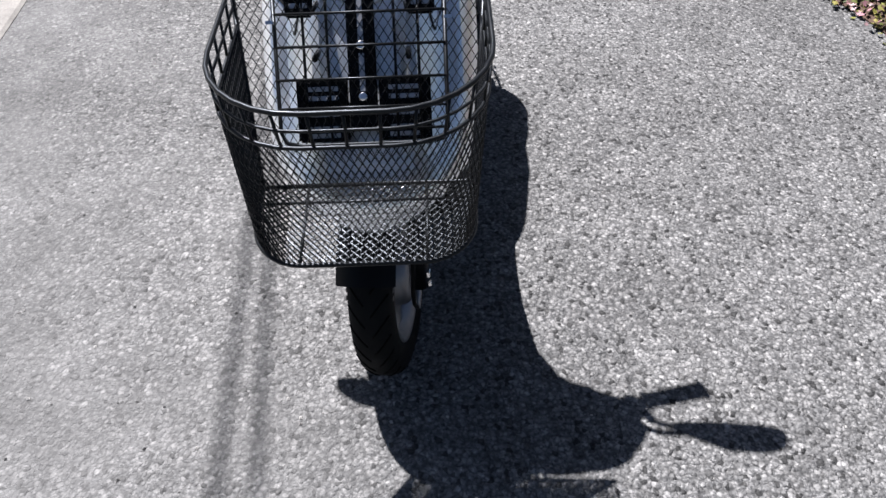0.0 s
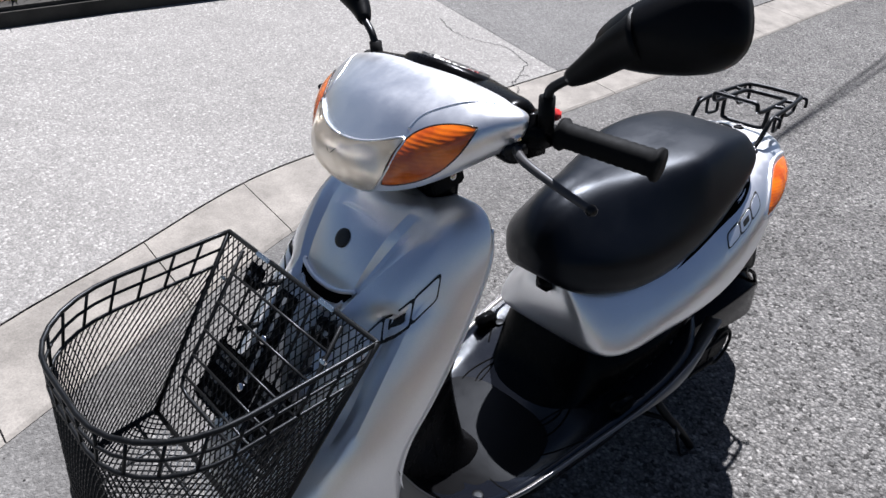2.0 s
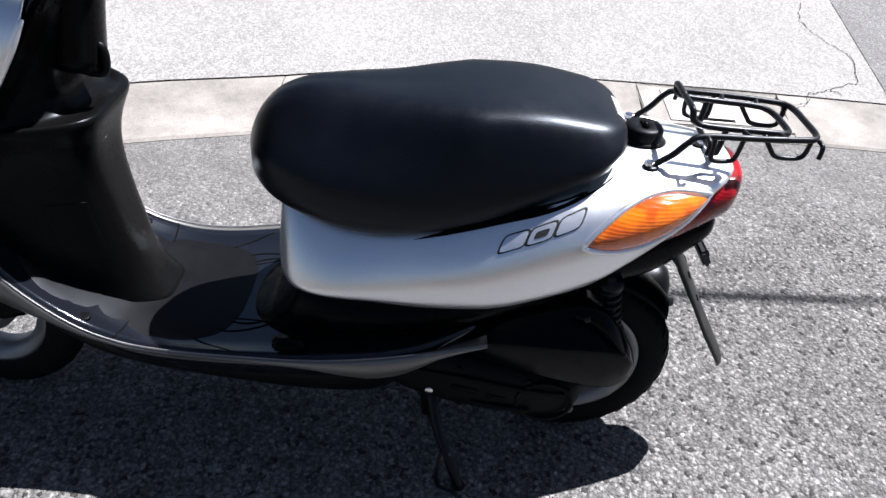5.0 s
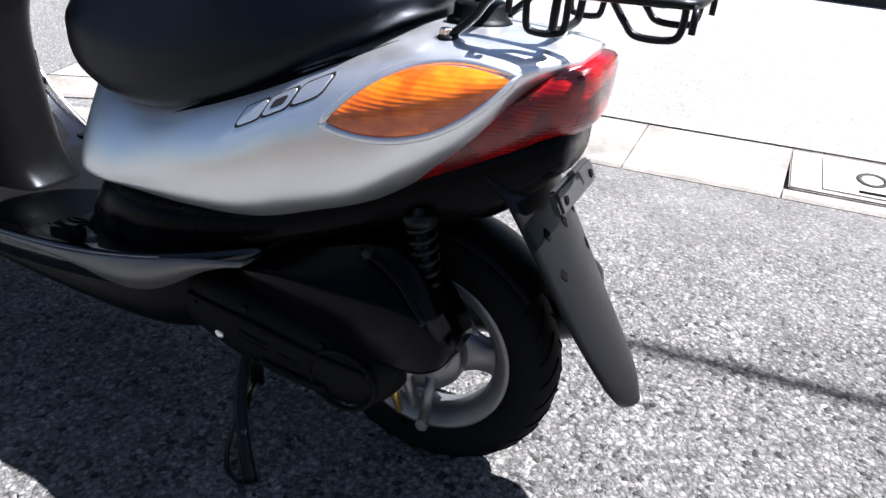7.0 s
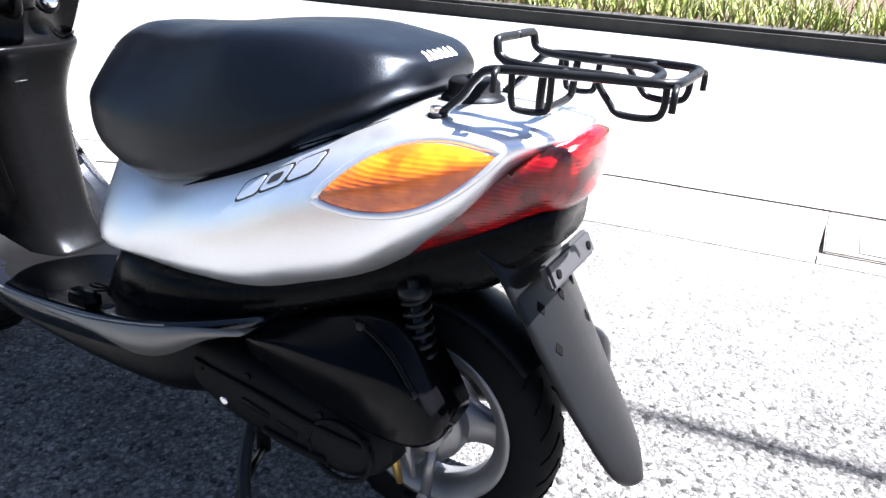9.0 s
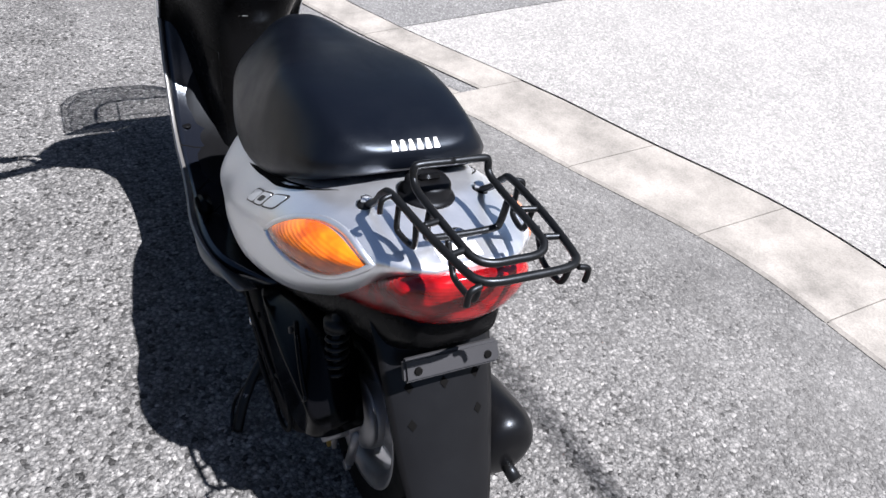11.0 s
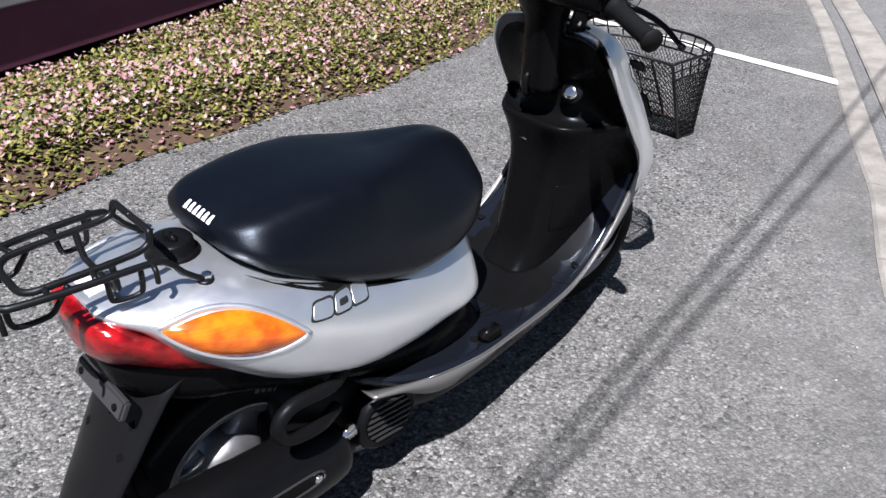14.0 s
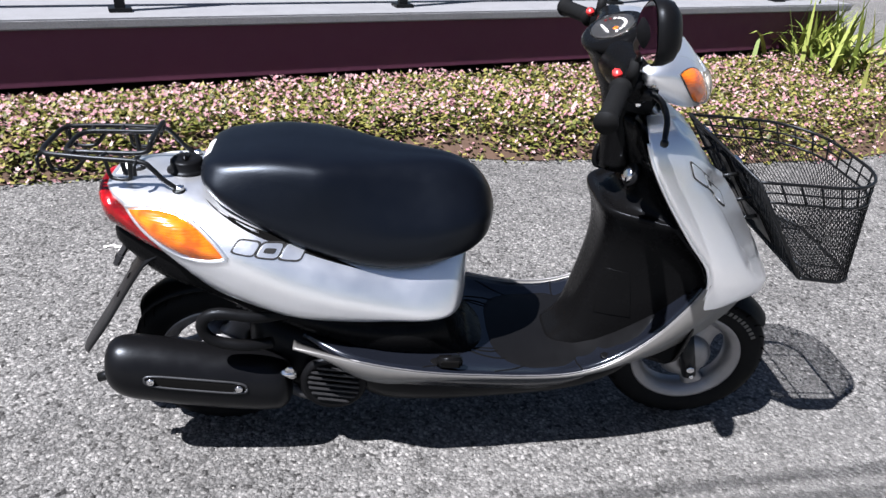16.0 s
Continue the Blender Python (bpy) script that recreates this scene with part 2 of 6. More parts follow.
def tube_rings(pts, r, n=8, r_end=None):
    pts = [Vector(p) for p in pts]
    rings, side = [], None
    for i, p in enumerate(pts):
        d = (pts[min(i + 1, len(pts) - 1)] - pts[max(i - 1, 0)]).normalized()
        if side is None:
            side = d.orthogonal().normalized()
        side = (side - d * side.dot(d)).normalized()
        up = d.cross(side)
        rr = r if r_end is None else r + (r_end - r) * i / (len(pts) - 1)
        rings.append([p + rr * (math.cos(a) * side + math.sin(a) * up) for a in (2 * math.pi * k / n for k in range(n))])
    return rings


def tube(name, pts, r, material, parent, n=8, label="", r_end=None):
    return mesh_ob(name, *loft(tube_rings(pts, r, n, r_end)), material, parent, label)


def joined_tubes(name, lines, material, parent, n=6, label=""):
    verts, faces = [], []
    for pts, r in lines:
        v, f = loft(tube_rings(pts, r, n))
        o = len(verts)
        verts += v
        faces += [tuple(i + o for i in q) for q in f]
    return mesh_ob(name, verts, faces, material, parent, label)


def turned(name, profile, material, parent, centre, axis="y", n=48, label=""):
    """A solid of revolution: profile of (along the axis, radius), closed on itself."""
    rings = []
    for k in range(n):
        a = 2 * math.pi * k / n
        ring = []
        for h, r in profile:
            c, s = r * math.cos(a), r * math.sin(a)
            ring.append(Vector(centre) + Vector({"x": (h, c, s), "y": (c, h, s), "z": (c, s, h)}[axis]))
        rings.append(ring)
    rings.append(rings[0])
    verts, faces = loft(rings, True, False)
    ob = mesh_ob(name, verts, faces, material, parent, label)
    bm = bmesh.new()
    bm.from_mesh(ob.data)
    bmesh.ops.remove_doubles(bm, verts=bm.verts, dist=1e-5)
    bmesh.ops.recalc_face_normals(bm, faces=bm.faces)
    bm.to_mesh(ob.data)
    bm.free()
    return ob


def box_bm(size, at=(0, 0, 0), bevel=0.0, m=None, bm=None):
    own = bm or bmesh.new()
    made = bmesh.ops.create_cube(own, size=1.0)["verts"]
    bmesh.ops.scale(own, vec=size, verts=made)
    if bevel:
        made = bmesh.ops.bevel(own, geom=list({e for v in made for e in v.link_edges}), offset=bevel, segments=2, affect="EDGES")["verts"]
    bmesh.ops.transform(own, matrix=Matrix.Translation(at) @ (m or Matrix()), verts=made)
    return own


def superring(hw, zt, zb, zc, n=32, p=2.4, q=2.4):
    """Half-width, top, bottom, height of the widest place: points (y, z) round a rounded section."""
    out = []
    for k in range(n):
        a = 2 * math.pi * k / n
        c, s = math.cos(a), math.sin(a)
        e = 2 / (p if s > 0 else q)
        y = hw * math.copysign(abs(c) ** e, c)
        z = zc + (zt - zc if s > 0 else zc - zb) * math.copysign(abs(s) ** e, s)
        out.append((y, z))
    return out


def body_x(name, table, material, parent, n=32, p=2.4, q=2.4, steps=4, label=""):
    """A body along x from rows (x, half-width, top, bottom, height of the widest place)."""
    rings = [[Vector((x, y, z)) for y, z in superring(hw, zt, zb, zc, n, p, q)] for x, hw, zt, zb, zc in interp(table, steps)]
    return mesh_ob(name, *loft(rings), material, parent, label)


def bvh_of(*obs):
    from mathutils.bvhtree import BVHTree
    verts, faces = [], []
    for ob in obs:
        o = len(verts)
        verts += [v.co.copy() for v in ob.data.vertices]
        faces += [tuple(i + o for i in p.vertices) for p in ob.data.polygons]
    return BVHTree.FromPolygons(verts, faces)


def lay(tree, origin, ax, ay, way, x, y, lift):
    """The place on a body hit from origin + x ax + y ay along way, lifted off it."""
    start = Vector(origin) + x * Vector(ax) + y * Vector(ay)
    hit, nrm, _, _ = tree.ray_cast(start, Vector(way))
    if hit is None:
        hit, nrm, _, _ = tree.find_nearest(start + Vector(way) * 0.3)
    if nrm.dot(Vector(way)) > 0:
        nrm = -nrm
    return hit + nrm * lift


def patch(name, tree, origin, ax, ay, way, outline, material, parent, lift=0.003, bulge=0.0, sink=0.006, rings=6, label=""):
    """A cover that lies on a body: an outline (x, y) laid on it, lifted, bulging in the middle, with its rim sunk in."""
    cx = sum(p[0] for p in outline) / len(outline)
    cy = sum(p[1] for p in outline) / len(outline)
    n = len(outline)
    levels = [(1.0, -sink), (1.0, lift)] + [(1 - (k / rings), lift + bulge * (1 - (1 - k / rings) ** 2)) for k in range(1, rings)]
    levels[2:2] = [(0.985, lift + bulge * 0.03)]
    verts = [lay(tree, origin, ax, ay, way, cx + (x - cx) * s, cy + (y - cy) * s, h) for s, h in levels for x, y in outline]
    verts.append(lay(tree, origin, ax, ay, way, cx, cy, lift + bulge))
    faces = []
    for i in range(len(levels) - 1):
        faces += [(i * n + j, i * n + (j + 1) % n, (i + 1) * n + (j + 1) % n, (i + 1) * n + j) for j in range(n)]
    last = (len(levels) - 1) * n
    faces += [(last + j, last + (j + 1) % n, len(verts) - 1) for j in range(n)]
    return mesh_ob(name, verts, faces, material, parent, label)


# ---- the setting ----
def pave_rise(d):
    """The road beyond the gutter climbs to its far kerb."""
    return 0.14 * min(max(d, 0.0), 1.6)


ground = mesh_ob("ground", [(-60, -60, 0), (60, -60, 0), (60, 60, 0), (-60, 60, 0)], [(0, 1, 2, 3)], M_ASPHALT, None, "coarse worn grey asphalt yard under the scooter", False)
tagged(ground, category="asphalt ground", kind="structure")

EDGE = [(-14, -2.3), (-5.4, -1.66), (-2.76, -1.48), (-1.6, -1.42), (-0.7, -1.345), (-0.2, -1.28), (0.35, -1.06), (0.69, -0.93), (0.93, -0.82), (1.44, -0.58), (2.0, -0.36), (2.45, -0.14), (3.9, 0.55), (5.0, 1.1), (9.0, 3.2)]
EDGE_CURVE = [(p.x, p.y) for p in catmull([(x, y, 0) for x, y in EDGE], 10)]


def edge(x, out=0.0):
    """The yard's edge along the gutter, moved outwards."""
    ex = np.array([p[0] for p in EDGE_CURVE])
    ey = np.array([p[1] for p in EDGE_CURVE])
    slope = (np.interp(x + 0.2, ex, ey) - np.interp(x - 0.2, ex, ey)) / 0.4
    return float(np.interp(x, ex, ey)) - out * math.hypot(1, slope)


VERGE = -3.25
PAVE = 0.046


def pavement_strip(name, x0, x1, n, material, label, category, skew0=False, skew1=False):
    """Ground beyond the gutter from x0 to x1, its ends slanted along the seam where asked."""
    verts, faces = [], []
    rows = (0.0, 0.4, 1.0, 1.6, None)
    for i in range(n + 1):
        x = x0 + (x1 - x0) * i / n
        near = edge(x, 0.335)
        for d in rows:
            y = VERGE if d is None else max(near - d, VERGE + 0.01)
            share = i / n if skew1 else 1 - i / n if skew0 else 0.0
            verts.append((x - 0.08 * (near - y) * share, y, PAVE + pave_rise(near - y)))
    k = len(rows)
    for i in range(n):
        for j in range(k - 1):
            faces.append((k * i + j, k * i + k + j, k * i + k + j + 1, k * i + j + 1))
    return tagged(mesh_ob(name, verts, faces, material, None, label, False), category=category, kind="structure")


pavement_strip("pavement", -2.05, 1.51, 28, M_ASPHALT_PALE, "pale sunlit asphalt beyond the concrete gutter", "pavement", skew1=True)
pavement_strip("road", 1.514, 9.0, 28, M_ASPHALT_GREY, "smooth grey asphalt road", "road", skew0=True)
pavement_strip("road", -14.0, -2.054, 24, M_ASPHALT_GREY, "smooth grey asphalt road", "road")

gutter = tagged(new("kerb"), "pale concrete gutter slabs flush with the asphalt", "gutter", kind="structure")


def slab(x0, x1, o0, o1, gap=0.002, top=0.008, material=None):
    """One gutter slab, bevelled, along the curved edge, rising away from the yard."""
    bm = bmesh.new()
    n = 6
    rows = []
    for k in range(n + 1):
        x = x0 + gap + (x1 - x0 - 2 * gap) * k / n
        rows.append([(x, edge(x, o), (z + 0.105 * o) if z > -0.01 else z) for o, z in ((o0, -0.02), (o0, top - 0.006), (o0 + 0.012, top), (o1 - 0.012, top), (o1, top - 0.006), (o1, -0.02))])
    vs = [[bm.verts.new(p) for p in r] for r in rows]
    for a, b in zip(vs, vs[1:]):
        for j in range(5):
            bm.faces.new((a[j], b[j], b[j + 1], a[j + 1]))
    bm.faces.new(vs[0])
    bm.faces.new(vs[-1][::-1])
    return part("slab", bm, material or M_CONCRETE, gutter, smooth=False)


JOINTS = [0.93, 0.36, -0.09, -0.52, -0.98]
for x1, x0 in zip(JOINTS, JOINTS[1:]):
    slab(x0, x1, 0.0, 0.34)
slab(-1.56, -0.98, 0.0, 0.06)
slab(-1.56, -0.98, 0.318, 0.34)
for k in range(14):
    slab(-2.14 - 0.58 * k, -1.56 - 0.58 * k, 0.0, 0.34)
for k in range(9):
    slab(0.93 + 0.58 * k, 1.51 + 0.58 * k, 0.0, 0.10)
    slab(0.93 + 0.58 * k, 1.51 + 0.58 * k, 0.175, 0.35)
    slab(0.93 + 0.58 * k, 1.51 + 0.58 * k, 0.102, 0.173, 0.0, 0.003, M_ASPHALT_GREY)

# drain cover in the gutter
drain = tagged(new("drain_cover"), "square concrete drain cover set in the gutter", "drain cover")
drain.matrix_world = pose(-1.27, -1.578, 0.0205, -6.0, 0, 4.0)
bm = box_bm((0.574, 0.256, 0.02), (0, 0, 0.002), 0.004)
part("frame", bm, M_CONCRETE, drain, smooth=False)
bm = box_bm((0.40, 0.22, 0.02), (0.0, 0, 0.006), 0.005)
part("lid", bm, concrete("lid", (0.38, 0.37, 0.35), 0.15), drain, "paler square concrete lid", smooth=False)
bm = box_bm((0.16, 0.02, 0.004), (0.02, 0.085, 0.0145), 0.001)
part("lifting_slot", bm, M_GAP_SHADE, drain, smooth=False)
turned("stamp", [(0.0, 0.03), (0.0, 0.045), (0.003, 0.045), (0.003, 0.03)], M_KERB_DARK, drain, (0.06, 0, 0.0145), "z", 24)

# far verge
bm = box_bm((40, 0.14, 0.26), (0, VERGE - 0.07, 0.23), 0.02)
tagged(part("kerb", bm, M_KERB_DARK, None, "dark weathered kerb along the grass verge", False), category="kerb", kind="structure")
tagged(mesh_ob("verge", [(-30, VERGE - 0.14, 0.34), (30, VERGE - 0.14, 0.34), (30, VERGE - 9, 0.55), (-30, VERGE - 9, 0.55)], [(0, 1, 2, 3)], M_SOIL, None, "soil of the grass verge", False), category="verge", kind="structure")

# white road line
bm = box_bm((0.09, 5.2, 0.004), (0, 0, 0.006), 0.001)
line = part("road_marking", bm, concrete("road_paint", (0.52, 0.51, 0.49), 0.25), None, "worn white painted line across the asphalt", False)
line.matrix_world = pose(3.55, 2.6, 0, 0, 0, -6)
tagged(line, category="road line", kind="structure")

# flower bed
BED_X = (-6.5, -2.5, -1.65, -1.0, -0.45, 0.5, 1.5, 2.7, 5.0)
BED_Y = (-0.3, 0.95, 1.32, 1.6, 1.8, 1.86, 1.95, 2.18, 2.7)


def bed_edge(x):
    return float(np.interp(x, BED_X, BED_Y)) + 0.04 * math.sin(2.9 * x) + 0.025 * math.sin(7.1 * x + 1)


rows = []
for i in range(100):
    x = -6.4 + i * 0.105
    e = bed_edge(x)
    rows.append([Vector((x, e + (2.92 + 0.4075 * x + 0.8 - e) * j / 24, 0.004 + 0.09 * min(1, j / 3) * (1 - 0.6 * max(0, j - 14) / 10) + (0.03 * noise.noise((x * 2, j * 0.3, 0)) if j else 0))) for j in range(25)])
soil = tagged(mesh_ob("flower_bed", *loft(rows, False, False), M_SOIL, None, "brown soil mound of the flower bed"), category="flower bed", kind="structure")

# purple deck
M_PURPLE = plastic("purple_paint", (0.085, 0.026, 0.052), 0.55, 0.75, 8)
M_DECK = concrete("deck_top", (0.16, 0.165, 0.175), 0.12)
deck = tagged(new("deck"), "raised deck with a purple fascia board and grey top", "deck", kind="structure")
deck.matrix_world = pose(3.33, 4.28, -0.17, 0, 0, 22.2)
bm = box_bm((14, 0.04, 0.28), (-7, 0, 0.49), 0.006)
part("fascia", bm, M_PURPLE, deck, "purple painted fascia board", smooth=False)
bm = box_bm((14.1, 2.6, 0.05), (-6.95, 1.24, 0.656), 0.008)
part("deck_top", bm, M_DECK, deck, "pale grey deck surface", smooth=False)
# black sheet added to stand for the shade below the deck
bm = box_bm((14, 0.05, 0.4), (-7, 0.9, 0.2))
part("skirting", bm, M_GAP_SHADE, deck, smooth=False)
for k in range(7):
    bm = box_bm((0.05, 0.05, 1.0), (0, 0, 0.5), 0.006)
    box_bm((0.11, 0.09, 0.02), (0, 0, 0.01), 0.004, bm=bm)
    post = part("post", bm, M_BLACKMETAL, deck, "black metal railing post", smooth=False)
    post.location = (-0.55 - 1.55 * k, 0.12, 0.681)
bm = box_bm((14, 0.06, 0.05), (-7, 0.12, 1.7), 0.008)
part("handrail", bm, M_BLACKMETAL, deck, smooth=False)


# ---- the scooter: x ahead, y to its left, standing at a slight lean ----
scooter = tagged(new("motor_scooter"), "silver and black motor scooter with front basket and rear rack, parked", "scooter")
scooter.matrix_world = pose(0.013, 0.007, 0, 3.2, 0, 1.7)
AXIS = Vector((-0.42, 0, 0.907)).normalized()
PIVOT = Vector((0.46, 0, 0.50))
STEER = Matrix.Translation(PIVOT) @ Matrix.Rotation(radians(-7.5), 4, AXIS) @ Matrix.Translation(-PIVOT)


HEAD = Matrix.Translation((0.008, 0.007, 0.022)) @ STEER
FORK = Matrix.Translation((0.027, 0, 0.002)) @ STEER


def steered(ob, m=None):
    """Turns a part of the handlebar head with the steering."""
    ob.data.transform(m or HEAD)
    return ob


def forked(ob):
    """Turns a part of the front wheel and fork with the steering."""
    return steered(ob, FORK)


def almond(a, b, w0, w1, n=40, p=1.0):
    """A leaf-shaped outline between two points, its two bulges given."""
    a, b = Vector(a), Vector(b)
    d = b - a
    s = Vector((-d.y, d.x)).normalized()
    up = [a + d * t + s * w0 * math.sin(math.pi * t) ** p for t in (k / n for k in range(n + 1))]
    down = [a + d * t - s * w1 * math.sin(math.pi * t) ** p for t in (k / n for k in range(n - 1, 0, -1))]
    return [(v.x, v.y) for v in up + down]


def groove(name, tree, pts, origin, ax, ay, way, r, material, parent, lift=-0.0003):
    """A fine line laid on a body."""
    line = [lay(tree, origin, ax, ay, way, p.x, p.y, lift) for p in catmull([(*p, 0) for p in pts], 6)]
    return tube(name, line, r, material, parent, 6)


def disc(name, centre, normal, r, h, material, parent, n=20, dome=0.3, label=""):
    """A low round head: bolt, plug, cap."""
    q = Vector(normal).normalized()
    s = q.orthogonal().normalized()
    t = q.cross(s)
    rings = [[Vector(centre) + q * hh + rr * (math.cos(a) * s + math.sin(a) * t) for a in (2 * math.pi * k / n for k in range(n))] for rr, hh in ((r, -0.002), (r, h * (1 - dome)), (r * 0.85, h * 0.95), (r * 0.4, h), (r * 0.05, h))]
    return mesh_ob(name, *loft(rings), material, parent, label)


def bolt(centre, normal, r, parent, material=None):
    q = Vector(normal).normalized()
    head = disc("bolt", centre, q, r, r * 0.7, material or M_CHROME, parent, 6, 0.2)
    head.data.polygons.foreach_set("use_smooth", [False] * len(head.data.polygons))
    return head


# seat: rows of x, half-width, top, bottom, widest height
SEAT = [(-0.549, 0.045, 0.718, 0.702, 0.710), (-0.543, 0.09, 0.730, 0.694, 0.709), (-0.525, 0.122, 0.740, 0.682, 0.705), (-0.49, 0.143, 0.748, 0.656, 0.688), (-0.40, 0.158, 0.758, 0.602, 0.646), (-0.30, 0.164, 0.754, 0.559, 0.610), (-0.20, 0.160, 0.745, 0.531, 0.587), (-0.11, 0.148, 0.738, 0.526, 0.582), (-0.04, 0.130, 0.729, 0.538, 0.592), (0.012, 0.103, 0.707, 0.552, 0.603), (0.045, 0.068, 0.671, 0.572, 0.610), (0.060, 0.026, 0.636, 0.594, 0.614)]
SEAT_TOP = ((-0.55, 0.66), (-0.49, 0.70), (-0.30, 0.73), (-0.20, 0.52), (-0.11, 0.36), (-0.02, 0.27), (0.06, 0.25))
rings = []
for x, hw, zt, zb, zc in interp(SEAT, 5):
    # a flat top with a soft shoulder, sides that slope out and a rounded lower edge
    tw = hw * float(np.interp(x, [a for a, b in SEAT_TOP], [b for a, b in SEAT_TOP]))
    up, lo = zt - zc, zc - zb
    half = [(tw * 0.45, zt), (tw * 0.88, zt - up * 0.03), (tw + (hw - tw) * 0.22, zt - up * 0.14), (tw + (hw - tw) * 0.58, zt - up * 0.42), (hw * 0.965, zt - up * 0.76), (hw, zc), (hw * 0.985, zc - lo * 0.45), (hw * 0.9, zc - lo * 0.85), (hw * 0.7, zb)]
    outline = [(0.0, zt)] + half + [(0.0, zb)] + [(-y, z) for y, z in half[::-1]]
    ring = []
    for p in catmull([(*p, 0) for p in outline], 3, True):
        dip = 0.004 * math.exp(-((x + 0.17) / 0.07) ** 2) * max(0, 1 - (p.x / 0.1) ** 2)
        ring.append(Vector((x, p.x, p.y - (dip if p.y > zc else 0))))
    rings.append(ring)
seat = mesh_ob("seat", *loft(rings), M_VINYL, scooter, "black grained vinyl seat with a raised rear")
tree_seat = bvh_of(seat)
# a row of plain white bars across the seat's back
for k in range(6):
    y = 0.0325 - 0.013 * k
    out = [(y - 0.0046, -0.0060), (y + 0.0046, -0.0060), (y + 0.0024, 0.0060), (y - 0.0024, 0.0060)]
    ring = []
    for (x0, y0), (x1, y1) in zip(out, out[1:] + out[:1]):
        ring += [(x0 + (x1 - x0) * t / 3, y0 + (y1 - y0) * t / 3) for t in range(3)]
    patch("printed_bar", tree_seat, (-0.9, 0, 0.807), (0, 1, 0), (0.35, 0, 0.94), (0.97, 0, -0.20), ring, M_WHITE, seat, 0.0006, 0, 0.001, 2)

# rear body: rows of x, half-width, top, bottom, widest height, upper and lower squareness
BODY = [(0.004, 0.075, 0.595, 0.462, 0.475, 1.5, 3.2), (-0.004, 0.112, 0.595, 0.42, 0.438, 1.4, 3.6), (-0.03, 0.147, 0.595, 0.405, 0.425, 1.35, 3.8), (-0.08, 0.168, 0.585, 0.405, 0.425, 1.45, 3.8), (-0.16, 0.18, 0.585, 0.4037, 0.44, 1.6, 3.6), (-0.26, 0.197, 0.605, 0.4011, 0.4652, 1.85, 3.2), (-0.36, 0.204, 0.632, 0.4086, 0.494, 2.1, 3.2), (-0.44, 0.203, 0.662, 0.4332, 0.5317, 2.3, 3.2182), (-0.52, 0.19, 0.677, 0.4633, 0.5661, 2.5, 3.1545), (-0.59, 0.167, 0.684, 0.5142, 0.6016, 2.6, 3.0864), (-0.65, 0.143, 0.683, 0.5684, 0.627, 2.6, 2.7), (-0.69, 0.113, 0.6805, 0.6212, 0.6532, 2.4, 2.2), (-0.718, 0.086, 0.678, 0.639, 0.662, 2.2, 2), (-0.738, 0.052, 0.676, 0.649, 0.665, 2.2, 2)]
rings = [[Vector((x, y, z)) for y, z in superring(hw, zt, zb, zc, 56, p, q)] for x, hw, zt, zb, zc, p, q in interp(BODY, 5)]
body = mesh_ob("rear_body", *loft(rings), M_SILVER, scooter, "metallic silver side covers and tail")
tree_body = bvh_of(body)
tail = body_x("tail_lamp", [(-0.47, 0.09, 0.59, 0.452, 0.5), (-0.52, 0.135, 0.60, 0.460, 0.54), (-0.57, 0.132, 0.605, 0.480, 0.55), (-0.63, 0.120, 0.620, 0.512, 0.575), (-0.68, 0.109, 0.640, 0.540, 0.600), (-0.715, 0.102, 0.664, 0.562, 0.628), (-0.738, 0.090, 0.668, 0.574, 0.638), (-0.755, 0.058, 0.668, 0.592, 0.645), (-0.761, 0.02, 0.660, 0.622, 0.648)], M_RED, scooter, 44, 2.4, 2.2, 4, "glossy red tail lamp wrapped round the tail")
SIDE = [((0, 0.5 * s, 0), (1, 0, 0), (0, 0, 1), (0, -s, 0)) for s in (1, -1)]
SIG = almond((-0.492, 0.586), (-0.680, 0.650), 0.035, 0.033, 26, 0.85)
for s, way in zip((1, -1), SIDE):
    sig = patch("rear_turn_signal", tree_body, *way, SIG, M_AMBER, scooter, 0.002, 0.013, 0.008, 8, "amber leaf-shaped turn signal")
    rimline = [lay(tree_body, *way, -0.586 + (x + 0.586) * 1.06, 0.618 + (y - 0.618) * 1.13, -0.001) for x, y in SIG]
    tube("bezel", rimline + rimline[:1], 0.0055, M_SILVER, sig, 8)
    patch("seam", tree_body, *way, almond((-0.535, 0.668), (-0.225, 0.535), 0.003, 0.007, 24), M_GAP_SHADE, body, 0.0006, 0, 0.002, 3)
    # plain slanted emblem of three dark-rimmed pale blocks
    for k, (w, c) in enumerate(((0.040, -0.046), (0.040, 0.0), (0.040, 0.045))):
        for grow, m_, lift in ((0.0035, M_INK, 0.0008), (0.0, M_SILVER, 0.0014)) + (((-0.0088, M_INK, 0.0019),) if k == 1 else ()):
            o = []
            for j in range(28):
                a = 2 * math.pi * j / 28
                px = (w / 2 + grow) * math.copysign(abs(math.cos(a)) ** 0.42, math.cos(a))
                py = ((0.0115 if s > 0 else 0.0095) + grow * 0.7) * math.copysign(abs(math.sin(a)) ** 0.42, math.sin(a))
                th = math.radians(26.5 if s > 0 else 12.5)
                q = px + c
                o.append(((-0.4225 if s > 0 else -0.406) + q * math.cos(th) - py * (0.4 if s > 0 else -0.75), 0.592 - q * math.sin(th) + py))
            patch("emblem_block", tree_body, *way, o, m_, body, lift, 0, 0.001, 2)

